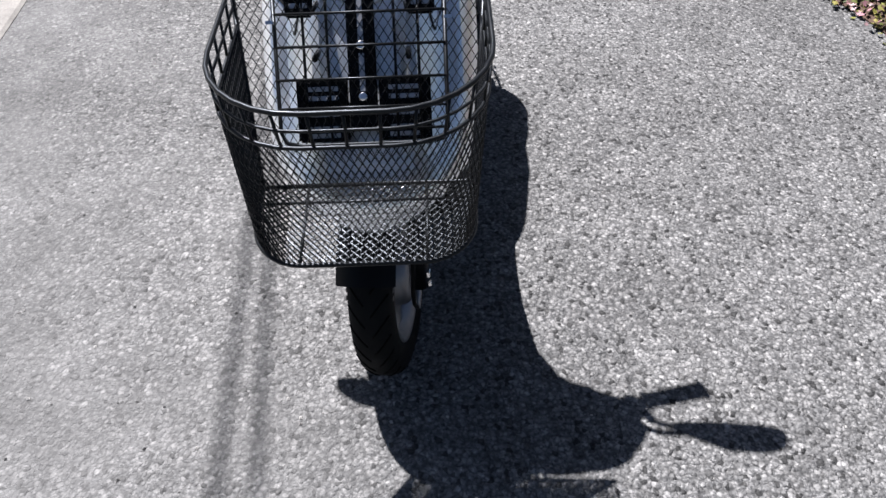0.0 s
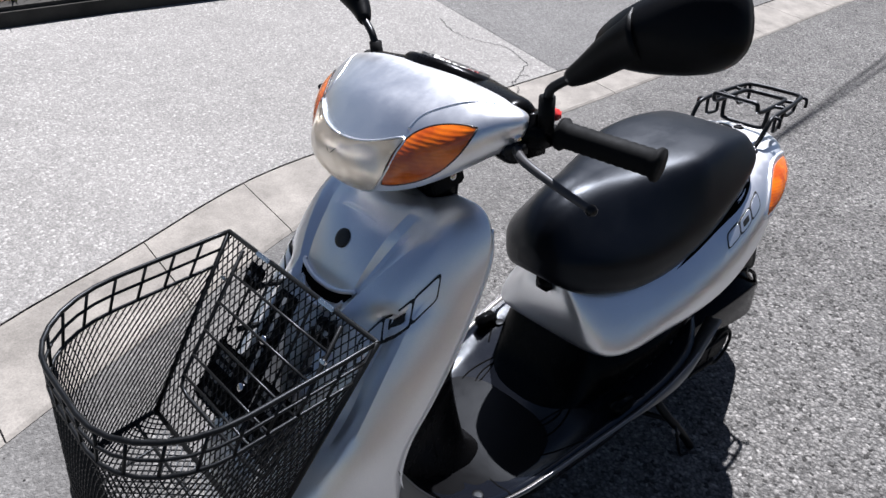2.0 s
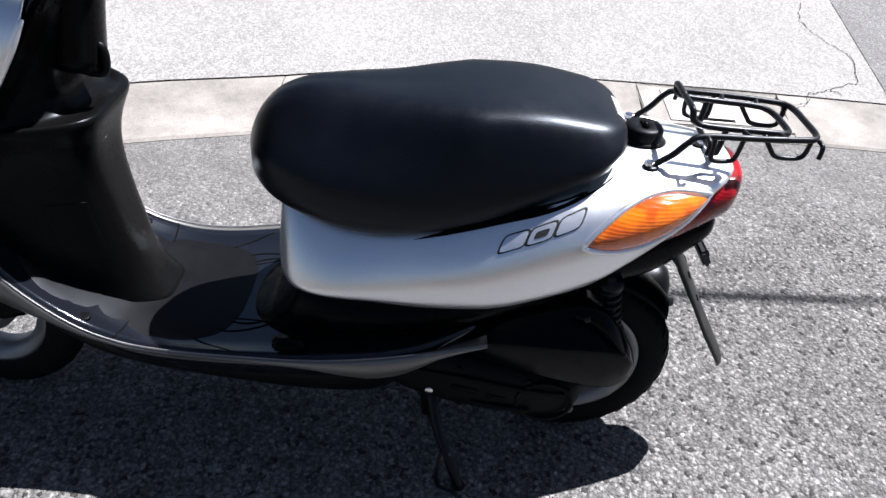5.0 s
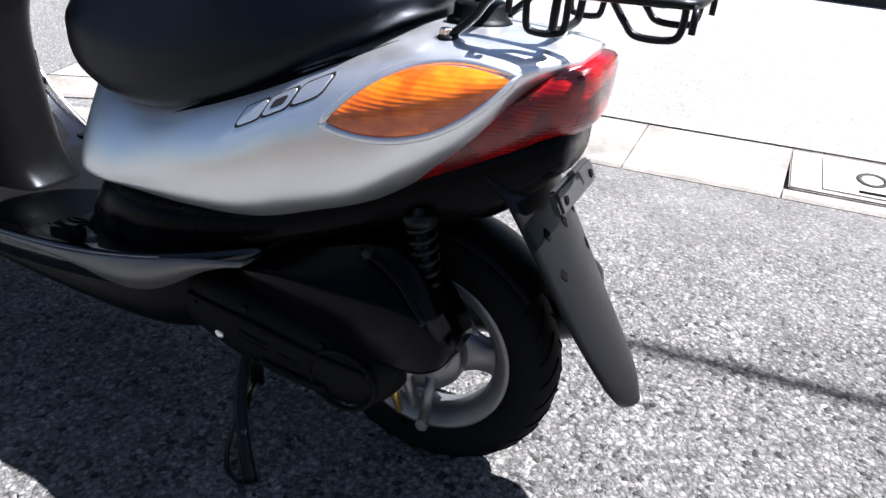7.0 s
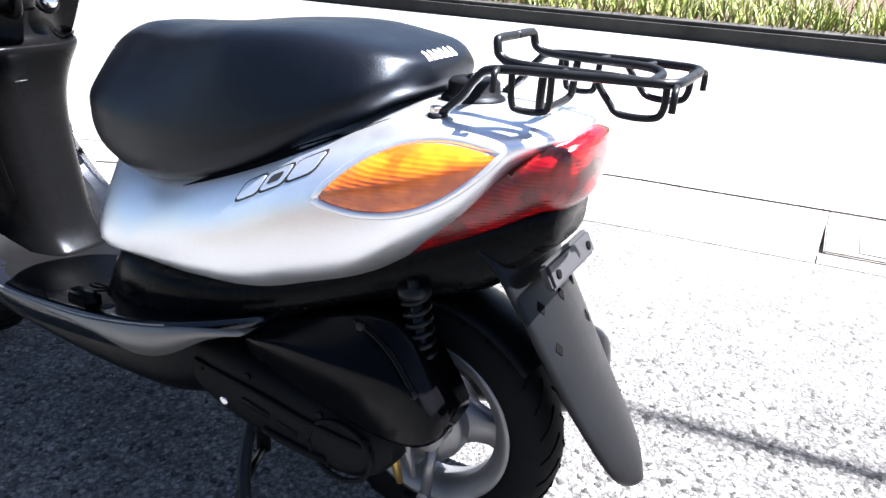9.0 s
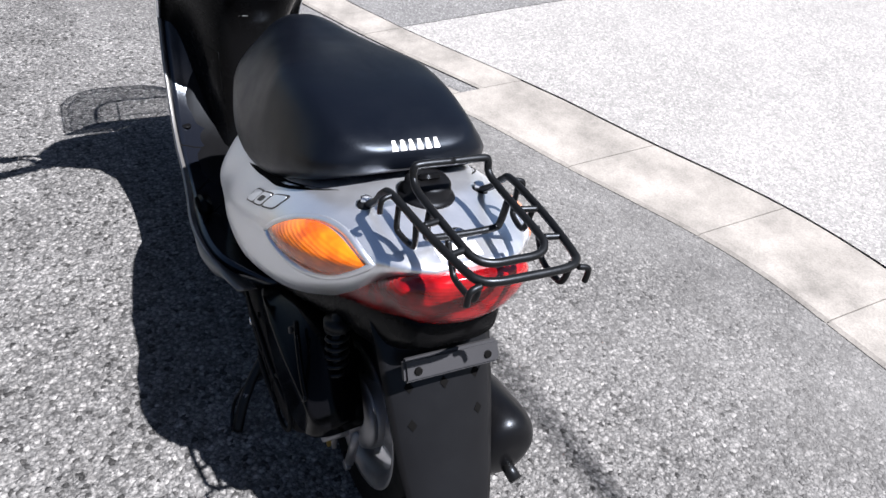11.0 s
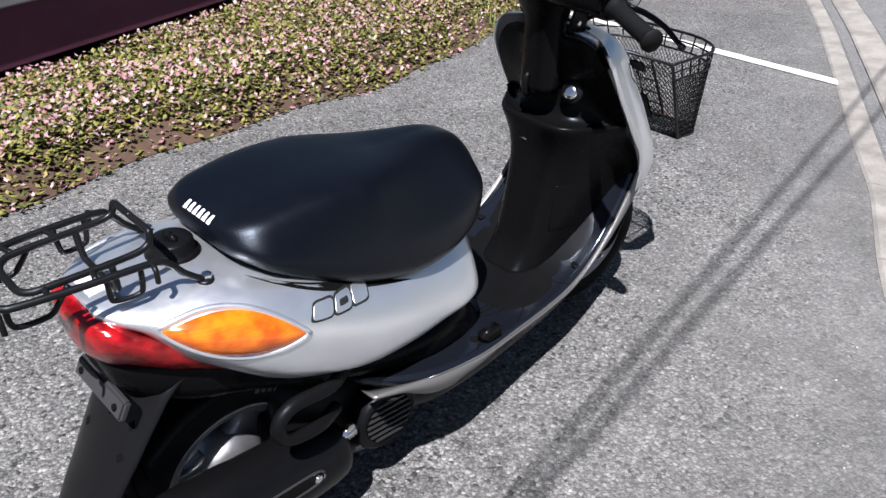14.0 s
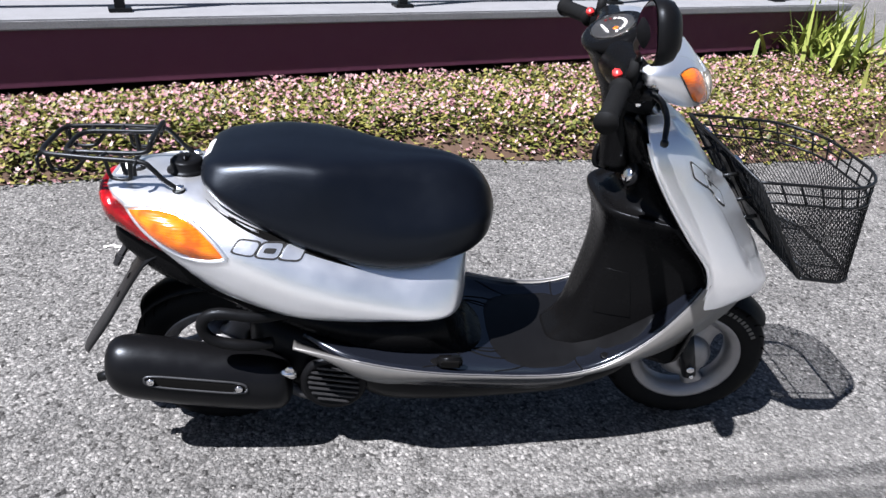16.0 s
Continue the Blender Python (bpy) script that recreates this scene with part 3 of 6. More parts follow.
# black under-cover below the silver panels
under = body_x("under_cover", [(0.075, 0.05, 0.275, 0.262, 0.268), (0.05, 0.09, 0.292, 0.262, 0.272), (0.02, 0.118, 0.312, 0.266, 0.283), (-0.008, 0.130, 0.365, 0.27, 0.295), (-0.04, 0.142, 0.42, 0.275, 0.32), (-0.09, 0.158, 0.42, 0.28, 0.35), (-0.18, 0.170, 0.42, 0.30, 0.365), (-0.30, 0.162, 0.43, 0.34, 0.385), (-0.42, 0.140, 0.46, 0.375, 0.42), (-0.54, 0.112, 0.52, 0.415, 0.47), (-0.65, 0.092, 0.57, 0.450, 0.525), (-0.715, 0.075, 0.59, 0.51, 0.56), (-0.735, 0.06, 0.585, 0.53, 0.56)], M_BLACK, scooter, 36, 2.6, 3.0, 4, "black plastic lower cover")

# floorboard with its turned-up front: x, half-width, height
FLOOR = [(-0.348, 0.15, 0.362), (-0.258, 0.205, 0.348), (-0.158, 0.22, 0.328), (-0.038, 0.212, 0.308), (0.082, 0.196, 0.288), (0.182, 0.186, 0.279), (0.262, 0.181, 0.285), (0.342, 0.177, 0.314), (0.422, 0.173, 0.372), (0.482, 0.17, 0.447), (0.517, 0.168, 0.507)]
rings = []
for x, w, z in interp(FLOOR, 5):
    low = 0.012 * math.exp(-((x - 0.14) / 0.16) ** 2)
    rings.append([Vector((x, w * c, z - low * (1 - c ** 6) + 0.004 * (abs(c) > 0.9))) for c in [-1 + k / 12 for k in range(25)]] + [Vector((x - 0.004, w * 0.93 * c, z - 0.012 - 0.038 * min(1.0, max(0.0, (x + 0.36) / 0.2)))) for c in [1 - k / 12 for k in range(25)]])
floor_ob = mesh_ob("floorboard", *loft(rings), M_FLOOR, scooter, "black plastic step floorboard with moulded lines")
tree_floor = bvh_of(floor_ob)
DOWN = ((0, 0, 0.6), (1, 0, 0), (0, 1, 0), (0, 0, -1))
for r in (0.085, 0.135):
    groove("moulded_line", tree_floor, [(0.085 + r * math.cos(a), 0.9 * r * math.sin(a)) for a in (math.pi * (0.32 + k / 8 * 1.36) for k in range(9))][::-1] if r > 0.1 else [(0.06 + r * math.cos(a), r * 1.2 * math.sin(a)) for a in (math.pi * (-0.75 + k / 8 * 1.5) for k in range(9))], *DOWN, 0.0022, M_GAP_SHADE, floor_ob)
for s in (1, -1):
    for line in ([(0.277, 0.005 * s), (0.273, 0.10 * s), (0.277, 0.185 * s)], [(0.21, 0.11 * s), (0.13, 0.155 * s), (0.075, 0.185 * s)], [(0.275, 0.06 * s), (0.215, 0.045 * s), (0.145, 0.075 * s), (0.045, 0.095 * s), (-0.005, 0.13 * s)], [(0.0, 0.15 * s), (-0.05, 0.185 * s), (-0.09, 0.205 * s)]):
        groove("moulded_line", tree_floor, line, *DOWN, 0.0018, M_GAP_SHADE, floor_ob)
    for x, y, r in ((0.231, 0.121, 0.013), (0.118, 0.085, 0.007), (-0.058, 0.176, 0.013), (0.335, 0.155, 0.011)):
        disc("floor_plug", lay(tree_floor, *DOWN, x, y * s, 0), (0, 0, 1), r, 0.003, M_TRIM if r == 0.013 and x > 0 else M_BLACK_SATIN, floor_ob)
for side in (1, -1):
    bm = box_bm((0.056, 0.026, 0.024), (0.0, 0, 0), 0.005)
    lug = part("step_lug", bm, M_BLACK, floor_ob, "small raised black lug with a dark recess")
    lug.location = (-0.030, 0.190 * side, 0.324)
    bm = box_bm((0.040, 0.006, 0.016), (0.0, 0.012 * side, 0.001), 0.001)
    part("recess", bm, M_GAP_SHADE, lug, smooth=False)
body_x("belly_pan", [(0.47, 0.10, 0.44, 0.38, 0.41), (0.40, 0.17, 0.36, 0.28, 0.33), (0.28, 0.172, 0.288, 0.195, 0.265), (0.07, 0.178, 0.278, 0.165, 0.25), (-0.10, 0.178, 0.295, 0.152, 0.255), (-0.20, 0.160, 0.32, 0.155, 0.27), (-0.27, 0.12, 0.34, 0.215, 0.29), (-0.31, 0.07, 0.35, 0.27, 0.32)], M_BLACK_SATIN, scooter, 28, 3, 3, 3)
TRIM = [(-0.367, 0.205, 0.37, 0.0044), (-0.302, 0.218, 0.362, 0.0191), (-0.202, 0.23, 0.342, 0.0503), (-0.082, 0.228, 0.318, 0.0436), (0.048, 0.211, 0.295, 0.0254), (0.178, 0.197, 0.281, 0.0197), (0.268, 0.192, 0.287, 0.026), (0.348, 0.187, 0.316, 0.0412), (0.428, 0.183, 0.38, 0.0727), (0.486, 0.18, 0.454, 0.1001), (0.526, 0.177, 0.527, 0.1123)]
for s in (1, -1):
    pts = interp(TRIM, 5)
    rings = []
    for i, (x, y, z, h) in enumerate(pts):
        a, b = pts[max(i - 1, 0)], pts[min(i + 1, len(pts) - 1)]
        d = Vector((b[0] - a[0], 0, b[2] - a[2])).normalized()
        up = Vector((-d.z, 0, d.x))
        p = Vector((x, y * s, z))
        o = Vector((0, s, 0))
        f = min(1.0, max(0.0, (x + 0.16) / 0.12))
        rings.append([p + up * 0.002 - o * 0.008, p + up * 0.004 - o * 0.003, p + up * 0.002 + o * 0.002, p - up * h * 0.5 - o * 0.009 * f, p - up * h - o * (0.014 + 0.016 * f), p - up * h * 0.9 - o * 0.036])
    trim = mesh_ob("trim_strip", *loft(rings), M_TRIM, scooter, "satin silver-grey trim along the floorboard's edge")
    edge_line = [Vector((x - 0.001, (y - 0.002) * s, z + 0.0065)) for x, y, z, h in pts[8:]]
    tube("bright_edge", edge_line, 0.0014, M_ALU, trim, 6, "thin bright edge line")
    disc("screw_hole", (-0.194, 0.2275 * s, 0.330), (0, s, 0), 0.005, 0.002, M_GAP_SHADE, trim, 12)

# front leg shield: rows of z, front x, edge x, half-width
SHIELD = [(0.868, 0.39, 0.335, 0.085), (0.86, 0.425, 0.325, 0.128), (0.835, 0.465, 0.326, 0.152), (0.795, 0.498, 0.34, 0.166), (0.74, 0.532, 0.372, 0.172), (0.68, 0.582, 0.414, 0.177), (0.62, 0.624, 0.46, 0.179), (0.57, 0.664, 0.502, 0.179), (0.52, 0.7, 0.520, 0.178), (0.48, 0.726, 0.515, 0.176), (0.45, 0.728, 0.517, 0.171), (0.428, 0.725, 0.548, 0.152), (0.416, 0.7, 0.568, 0.122)]
SPINE = [(0.0, -0.020), (0.20, -0.020), (0.30, -0.017), (0.37, 0.012), (0.42, 0.016), (0.50, 0.004), (0.62, -0.014), (0.70, -0.016), (0.80, 0.004), (0.86, 0.012), (0.93, 0.008), (1.0, 0.0)]


def shield_ring(z, xf, xe, w):
    """A level of the shield: below, a soft keel; above the slot, a flat panel with sharp edges between two valleys."""
    deep = min(1, max(0, (z - 0.50) / 0.12)) * min(1, max(0, (0.875 - z) / 0.03))
    high = min(1, max(0, (z - 0.742) / 0.014))
    sx = [p[0] for p in SPINE]
    sy = [p[1] for p in SPINE]
    yp = 0.055 + 0.17 * max(0.0, z - 0.755)
    yo = min(yp + 0.012 + 0.42 * max(0.0, z - 0.755), w * 0.8)
    yp = min(yp, w * 0.6)
    cut = [yp * k / 8 for k in range(9)] + [yp + (yo - yp) * k / 4 for k in range(1, 5)] + [w * math.sin(a) for a in (math.asin(yo / w) + (math.pi / 2 - math.asin(yo / w)) * k / 15 for k in range(1, 16))]
    valley = -0.018 - 0.012 * min(1.0, max(0.0, (z - 0.755) / 0.06))
    out = []
    for y in [-v for v in cut[:0:-1]] + cut:
        a = abs(y)
        u = math.asin(min(1.0, a / w * math.sin(math.pi / 2 * 0.96))) / (math.pi / 2 * 0.96)
        c = max(0.0, math.cos(u * math.pi / 2)) ** 0.8
        keel = float(np.interp(a / w, sx, sy))
        panel = float(np.interp(a, [0.0, yp * 0.999, yp + (yo - yp) * 0.35, yo, yo + 0.5 * (w - yo), w], [-0.017, -0.013, valley, -0.004, 0.006, 0.0]))
        x = xe + (xf - xe) * c + deep * (keel + (panel - keel) * high)
        arch = 0.42 * max(0.0, x - 0.53) * (y / w) ** 2 * min(1.0, max(0.0, (0.54 - z) / 0.10))
        out.append(Vector((x, y, z + arch)))
    return out


shield = mesh_ob("front_shield", *loft([shield_ring(*r) for r in interp(SHIELD, 5)], False, False), M_SILVER, scooter, "metallic silver leg shield with raised ridges")
sharp(shield, 24)
tree_shield = bvh_of(shield)
thick(shield, 0.002, 0)
# rounded outer lip that joins shield and inner panel
for s in (1, -1):
    tube("edge_lip", catmull([(r[2] - 0.001, (r[3] - 0.002) * s, r[0]) for r in SHIELD[2:10]], 4), 0.004, M_SILVER, shield, 8)
FRONT = ((0.95, 0, 0), (0, 1, 0), (0, 0, 1), (-1, 0, 0))
disc("badge", lay(tree_shield, *FRONT, 0, 0.811, 0.0), (0.75, 0, 0.6), 0.0145, 0.004, M_INK, shield, 24, 0.3, "round dark badge")
vent = [(-0.058, 0.757), (-0.03, 0.7495), (0.0, 0.747), (0.03, 0.7495), (0.058, 0.757), (0.053, 0.745), (0.036, 0.7365), (0.0, 0.733), (-0.036, 0.7365), (-0.053, 0.745)]
patch("vent_slot", tree_shield, *FRONT, [(p.x, p.y) for p in catmull([(*v, 0) for v in vent], 3, True)], M_GAP_SHADE, shield, 0.004, 0, 0.004, 4, "dark crescent air slot")
lipline = [lay(tree_shield, *FRONT, p.x, p.y, 0.004) for p in catmull([(-0.062, 0.7605, 0), (-0.03, 0.753, 0), (0, 0.7505, 0), (0.03, 0.753, 0), (0.062, 0.7605, 0)], 5)]
tube("vent_lip", lipline, 0.0035, M_SILVER, shield, 8)
lipline = [lay(tree_shield, *FRONT, p.x, p.y, 0.003) for p in catmull([(-0.052, 0.744, 0), (-0.036, 0.731, 0), (-0.017, 0.725, 0), (0, 0.7235, 0), (0.017, 0.725, 0), (0.036, 0.731, 0), (0.052, 0.744, 0)], 5)]
tube("vent_sill", lipline, 0.0042, M_SILVER, shield, 8)
for s in (1, -1):
    way = Vector((-0.45, -0.85 * s, -0.2)).normalized()
    ax = Vector((-0.72, 0.38 * s, 0.62)).normalized()
    ay = Vector((0.55, 0.2 * s, 0.8)).normalized()
    for k, c in enumerate((-0.049, 0.0, 0.049)):
        for grow, m_, lift in ((0.0035, M_INK, 0.0028), (0.0, M_SILVER, 0.0036)) + (((-0.0088, M_INK, 0.0042),) if k == 1 else ()):
            o = []
            for j in range(28):
                a = 2 * math.pi * j / 28
                px = (0.0225 + grow) * math.copysign(abs(math.cos(a)) ** 0.3, math.cos(a))
                py = (0.0125 + grow * 0.8) * math.copysign(abs(math.sin(a)) ** 0.3, math.sin(a))
                o.append((px + c + py * 0.9, py))
            patch("emblem_block", tree_shield, Vector((0.468, 0.110 * s, 0.736)) - way * 0.12, ax, ay, way, o, m_, shield, lift, 0, 0.001, 2)
# scoop under the headlight
body_x("neck_cover", [(0.44, 0.05, 0.846, 0.81, 0.830), (0.42, 0.080, 0.852, 0.80, 0.832), (0.38, 0.098, 0.862, 0.80, 0.838), (0.365, 0.095, 0.866, 0.80, 0.84), (0.355, 0.06, 0.864, 0.81, 0.84)], M_SILVER, scooter, 28, 2.5, 2.2, 3)

# black inner leg shield: z, back x, edge x, half-width, width of the middle column
INNER = [(0.26, 0.19, 0.505, 0.135, 0.8), (0.285, 0.235, 0.508, 0.15, 0.72), (0.32, 0.265, 0.512, 0.16, 0.66), (0.39, 0.282, 0.52, 0.168, 0.64), (0.46, 0.297, 0.525, 0.172, 0.64), (0.52, 0.308, 0.522, 0.174, 0.66), (0.57, 0.312, 0.496, 0.175, 0.7), (0.615, 0.304, 0.458, 0.176, 0.76), (0.648, 0.288, 0.432, 0.175, 0.82), (0.66, 0.288, 0.424, 0.174, 0.82), (0.662, 0.304, 0.422, 0.174, 0.78), (0.648, 0.32, 0.432, 0.175, 0.72), (0.665, 0.355, 0.42, 0.174, 0.6), (0.72, 0.348, 0.382, 0.17, 0.45), (0.78, 0.326, 0.344, 0.158, 0.42), (0.83, 0.31, 0.324, 0.132, 0.5), (0.858, 0.3, 0.32, 0.098, 0.6)]
rings = []
for z, xb, xe, w, cw in INNER:
    r = []
    for k in range(41):
        sy = math.sin(math.pi * (k / 40 - 0.5))
        col = math.exp(-(abs(sy) / cw) ** 5)
        r.append(Vector((xe - 0.004 + (xb - xe) * col, w * sy, z)))
    r += [Vector((xe + 0.02, w * 0.96, z)), Vector((xe + 0.04, 0, z)), Vector((xe + 0.02, -w * 0.96, z))]
    rings.append(r)
inner = subsurf(mesh_ob("inner_shield", *loft(rings), M_BLACK, scooter, "black plastic inner leg shield with a pocket"), 1)
tree_inner = bvh_of(inner)
disc("ignition_lock", (0.334, -0.070, 0.730), (-0.9, -0.1, 0.35), 0.017, 0.012, M_CHROME, inner, 24, 0.4, "bright metal ignition lock")
disc("lock_plate", (0.338, -0.070, 0.730), (-0.9, -0.1, 0.35), 0.026, 0.006, M_BLACK_SATIN, inner, 24)
tube("bag_hook", catmull([(0.335, 0.020, 0.715), (0.295, 0.020, 0.71), (0.282, 0.020, 0.722), (0.282, 0.020, 0.752), (0.295, 0.020, 0.760)], 4), 0.007, M_BLACK_SATIN, inner, 8, "black bag hook")
rect = [(-0.012, -0.06), (0.012, -0.06), (0.012, 0.06), (-0.012, 0.06)]
ring = []
for (x0, y0), (x1, y1) in zip(rect, rect[1:] + rect[:1]):
    ring += [(x0 + (x1 - x0) * t / 4, y0 + (y1 - y0) * t / 4) for t in range(4)]
for s in (1, -1):
    patch("side_lid", tree_inner, (-0.2, 0.085 * s, 0.44), (0, 1, 0), (0, 0.05, 1), (1, 0, 0), ring, M_BLACK, inner, 0.0012, 0.001, 0.003, 3)
sq = [(-0.016, -0.0075), (0.016, -0.0075), (0.016, 0.0075), (-0.016, 0.0075)]
patch("label", tree_inner, (-0.2, 0.03, 0.605), (0, 1, 0), (0, 0, 1), (1, 0, 0), [(x0 + (x1 - x0) * t / 3, y0 + (y1 - y0) * t / 3) for (x0, y0), (x1, y1) in zip(sq, sq[1:] + sq[:1]) for t in range(3)], M_WHITE, inner, 0.0008, 0, 0.001, 2, "small white printed label")

# steering column and handlebar cowl
COWL = [(0.456, 0.045, 0.918, 0.885, 0.902), (0.448, 0.081, 0.931, 0.873, 0.901), (0.429, 0.114, 0.954, 0.866, 0.907), (0.4036, 0.146, 0.981, 0.866, 0.923), (0.3764, 0.172, 0.996, 0.872, 0.943), (0.332, 0.196, 1.013, 0.886, 0.965), (0.297, 0.205, 1.004, 0.9, 0.972), (0.282, 0.194, 0.99, 0.915, 0.975)]
cowl = body_x("handlebar_cowl", COWL, M_SILVER, scooter, 52, 2.25, 2.1, 5, "metallic silver headlight cowl")
tree_cowl = bvh_of(cowl)
for s in (1, -1):
    groove("seam", tree_cowl, [(0.318, 0.172 * s), (0.335, 0.155 * s), (0.36, 0.132 * s), (0.384, 0.114 * s), (0.405, 0.108 * s)], (0, 0, 1.3), (1, 0, 0), (0, 1, 0), (0, 0, -1), 0.0026, M_SILVER, cowl, -0.0012)
    way = Vector((-0.72, -0.66 * s, -0.12)).normalized()
    ax = Vector((0.66, -0.72 * s, 0)).normalized()
    org = Vector((0.424, 0.125 * s, 0.928)) - way * 0.3
    o = almond((-0.0895, 0.046), (0.034, -0.032), 0.033, 0.021, 22, 0.85)
    if s < 0:
        o = o[::-1]
    fs = patch("front_turn_signal", tree_cowl, org, ax, (0, 0, 1), way, o, M_AMBER, scooter, 0.002, 0.006, 0.008, 8, "amber front turn signal")
    ring = [lay(tree_cowl, org, ax, (0, 0, 1), way, x, y, 0.0015) for x, y in o]
    tube("rim", ring + ring[:1], 0.0013, M_INK, fs, 6, "thin dark rim")
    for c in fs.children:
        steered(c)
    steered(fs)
HALF = [(0.0, 0.030), (0.035, 0.0315), (0.07, 0.037), (0.108, 0.047), (0.106, 0.030), (0.100, 0.010), (0.088, -0.010), (0.070, -0.023), (0.038, -0.0325), (0.0, -0.0345)]
HL = [(p.x, p.y) for p in catmull([(y, z, 0) for y, z in HALF] + [(-y, z, 0) for y, z in HALF[-2:0:-1]], 3, True)]
NOSE = ((0.9, 0, 0.905), (0, 1, 0), (0, 0, 1), (-1, 0, 0))
reflector = patch("headlight_reflector", tree_cowl, *NOSE, HL, M_REFLECTOR, scooter, 0.0006, -0.0, 0.004, 8, "bright headlight reflector")
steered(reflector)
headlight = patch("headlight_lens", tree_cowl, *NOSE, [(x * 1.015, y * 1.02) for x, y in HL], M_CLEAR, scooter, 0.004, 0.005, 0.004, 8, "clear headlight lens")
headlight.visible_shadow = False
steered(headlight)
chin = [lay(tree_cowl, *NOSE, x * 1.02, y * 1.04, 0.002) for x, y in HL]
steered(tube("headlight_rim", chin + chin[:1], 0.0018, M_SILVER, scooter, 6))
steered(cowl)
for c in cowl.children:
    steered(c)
rings = []
for y, cx, cz, rx, rz in interp([(-0.186, 0.298, 0.950, 0.012, 0.018), (-0.180, 0.296, 0.950, 0.030, 0.040), (-0.14, 0.292, 0.952, 0.036, 0.042), (-0.08, 0.287, 0.952, 0.046, 0.044), (0, 0.287, 0.950, 0.046, 0.044), (0.08, 0.287, 0.952, 0.046, 0.044), (0.14, 0.292, 0.952, 0.036, 0.042), (0.180, 0.296, 0.950, 0.030, 0.040), (0.186, 0.298, 0.950, 0.012, 0.018)], 4):
    rings.append([Vector((cx - 0.012 + rx * math.copysign(abs(math.cos(a)) ** 0.8, math.cos(a)), y, cz + rz * math.copysign(abs(math.sin(a)) ** 0.8, math.sin(a)))) for a in (2 * math.pi * k / 32 for k in range(32))])
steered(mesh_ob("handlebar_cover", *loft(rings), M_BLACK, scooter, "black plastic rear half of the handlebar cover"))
DASH_UP = Vector((-0.45, 0, 0.893))
DASH_ON = Vector((0.893, 0, 0.45))
rings = []
for x, z, rx, ry, tilt in interp([(0.254, 0.994, 0.030, 0.040, 1.0), (0.254, 0.996, 0.054, 0.070, 1.0), (0.255, 0.993, 0.062, 0.082, 1.0), (0.258, 0.985, 0.066, 0.090, 1.0), (0.275, 0.965, 0.066, 0.092, 0.8), (0.286, 0.92, 0.056, 0.078, 0.5), (0.300, 0.86, 0.043, 0.052, 0.3), (0.310, 0.79, 0.040, 0.048, 0.2), (0.318, 0.70, 0.040, 0.048, 0.2)], 4):
    on = Vector((1, 0, 0)).lerp(DASH_ON, tilt).normalized()
    rings.append([Vector((x, 0, z)) + on * rx * math.cos(a) + Vector((0, ry * math.sin(a), 0)) for a in (2 * math.pi * k / 40 for k in range(40))])
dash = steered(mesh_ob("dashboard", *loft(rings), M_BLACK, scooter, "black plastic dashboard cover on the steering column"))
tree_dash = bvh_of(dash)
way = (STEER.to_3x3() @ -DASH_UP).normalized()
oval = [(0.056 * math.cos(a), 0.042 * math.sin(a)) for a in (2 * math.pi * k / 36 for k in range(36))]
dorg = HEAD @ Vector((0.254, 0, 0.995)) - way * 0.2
day = DASH_ON
dial = patch("instrument_dial", tree_dash, dorg, (0, 1, 0), day, way, oval, M_INK, dash, 0.001, 0, 0.002, 3, "dark instrument dial with white marks")
for k in range(11):
    a = math.pi * (0.05 + 0.9 * k / 10)
    c = (0.040 * math.cos(a), -0.008 + 0.034 * math.sin(a))
    patch("dial_mark", tree_dash, dorg, (0, 1, 0), day, way, [(c[0] + 0.0042 * math.cos(b), c[1] + 0.003 * math.sin(b)) for b in (2 * math.pi * j / 8 for j in range(8))], M_WHITE if k not in (0, 1) else M_RED, dash, 0.0022, 0, 0.001, 2)
for c0, r0, m_ in (((0.0, -0.016), (0.028, 0.0022), M_WHITE), ((-0.022, 0.0), (0.006, 0.005), M_AMBER)):
    patch("dial_mark", tree_dash, dorg, (0, 1, 0), day, way, [(c0[0] + r0[0] * math.cos(b), c0[1] + r0[1] * math.sin(b)) for b in (2 * math.pi * j / 14 for j in range(14))], m_, dash, 0.0022, 0, 0.001, 2)
glass = patch("dial_glass", tree_dash, dorg, (0, 1, 0), day, way, [(x * 1.06, y * 1.06) for x, y in oval], M_CLEAR, dash, 0.005, 0.003, 0.002, 4)
glass.visible_shadow = False

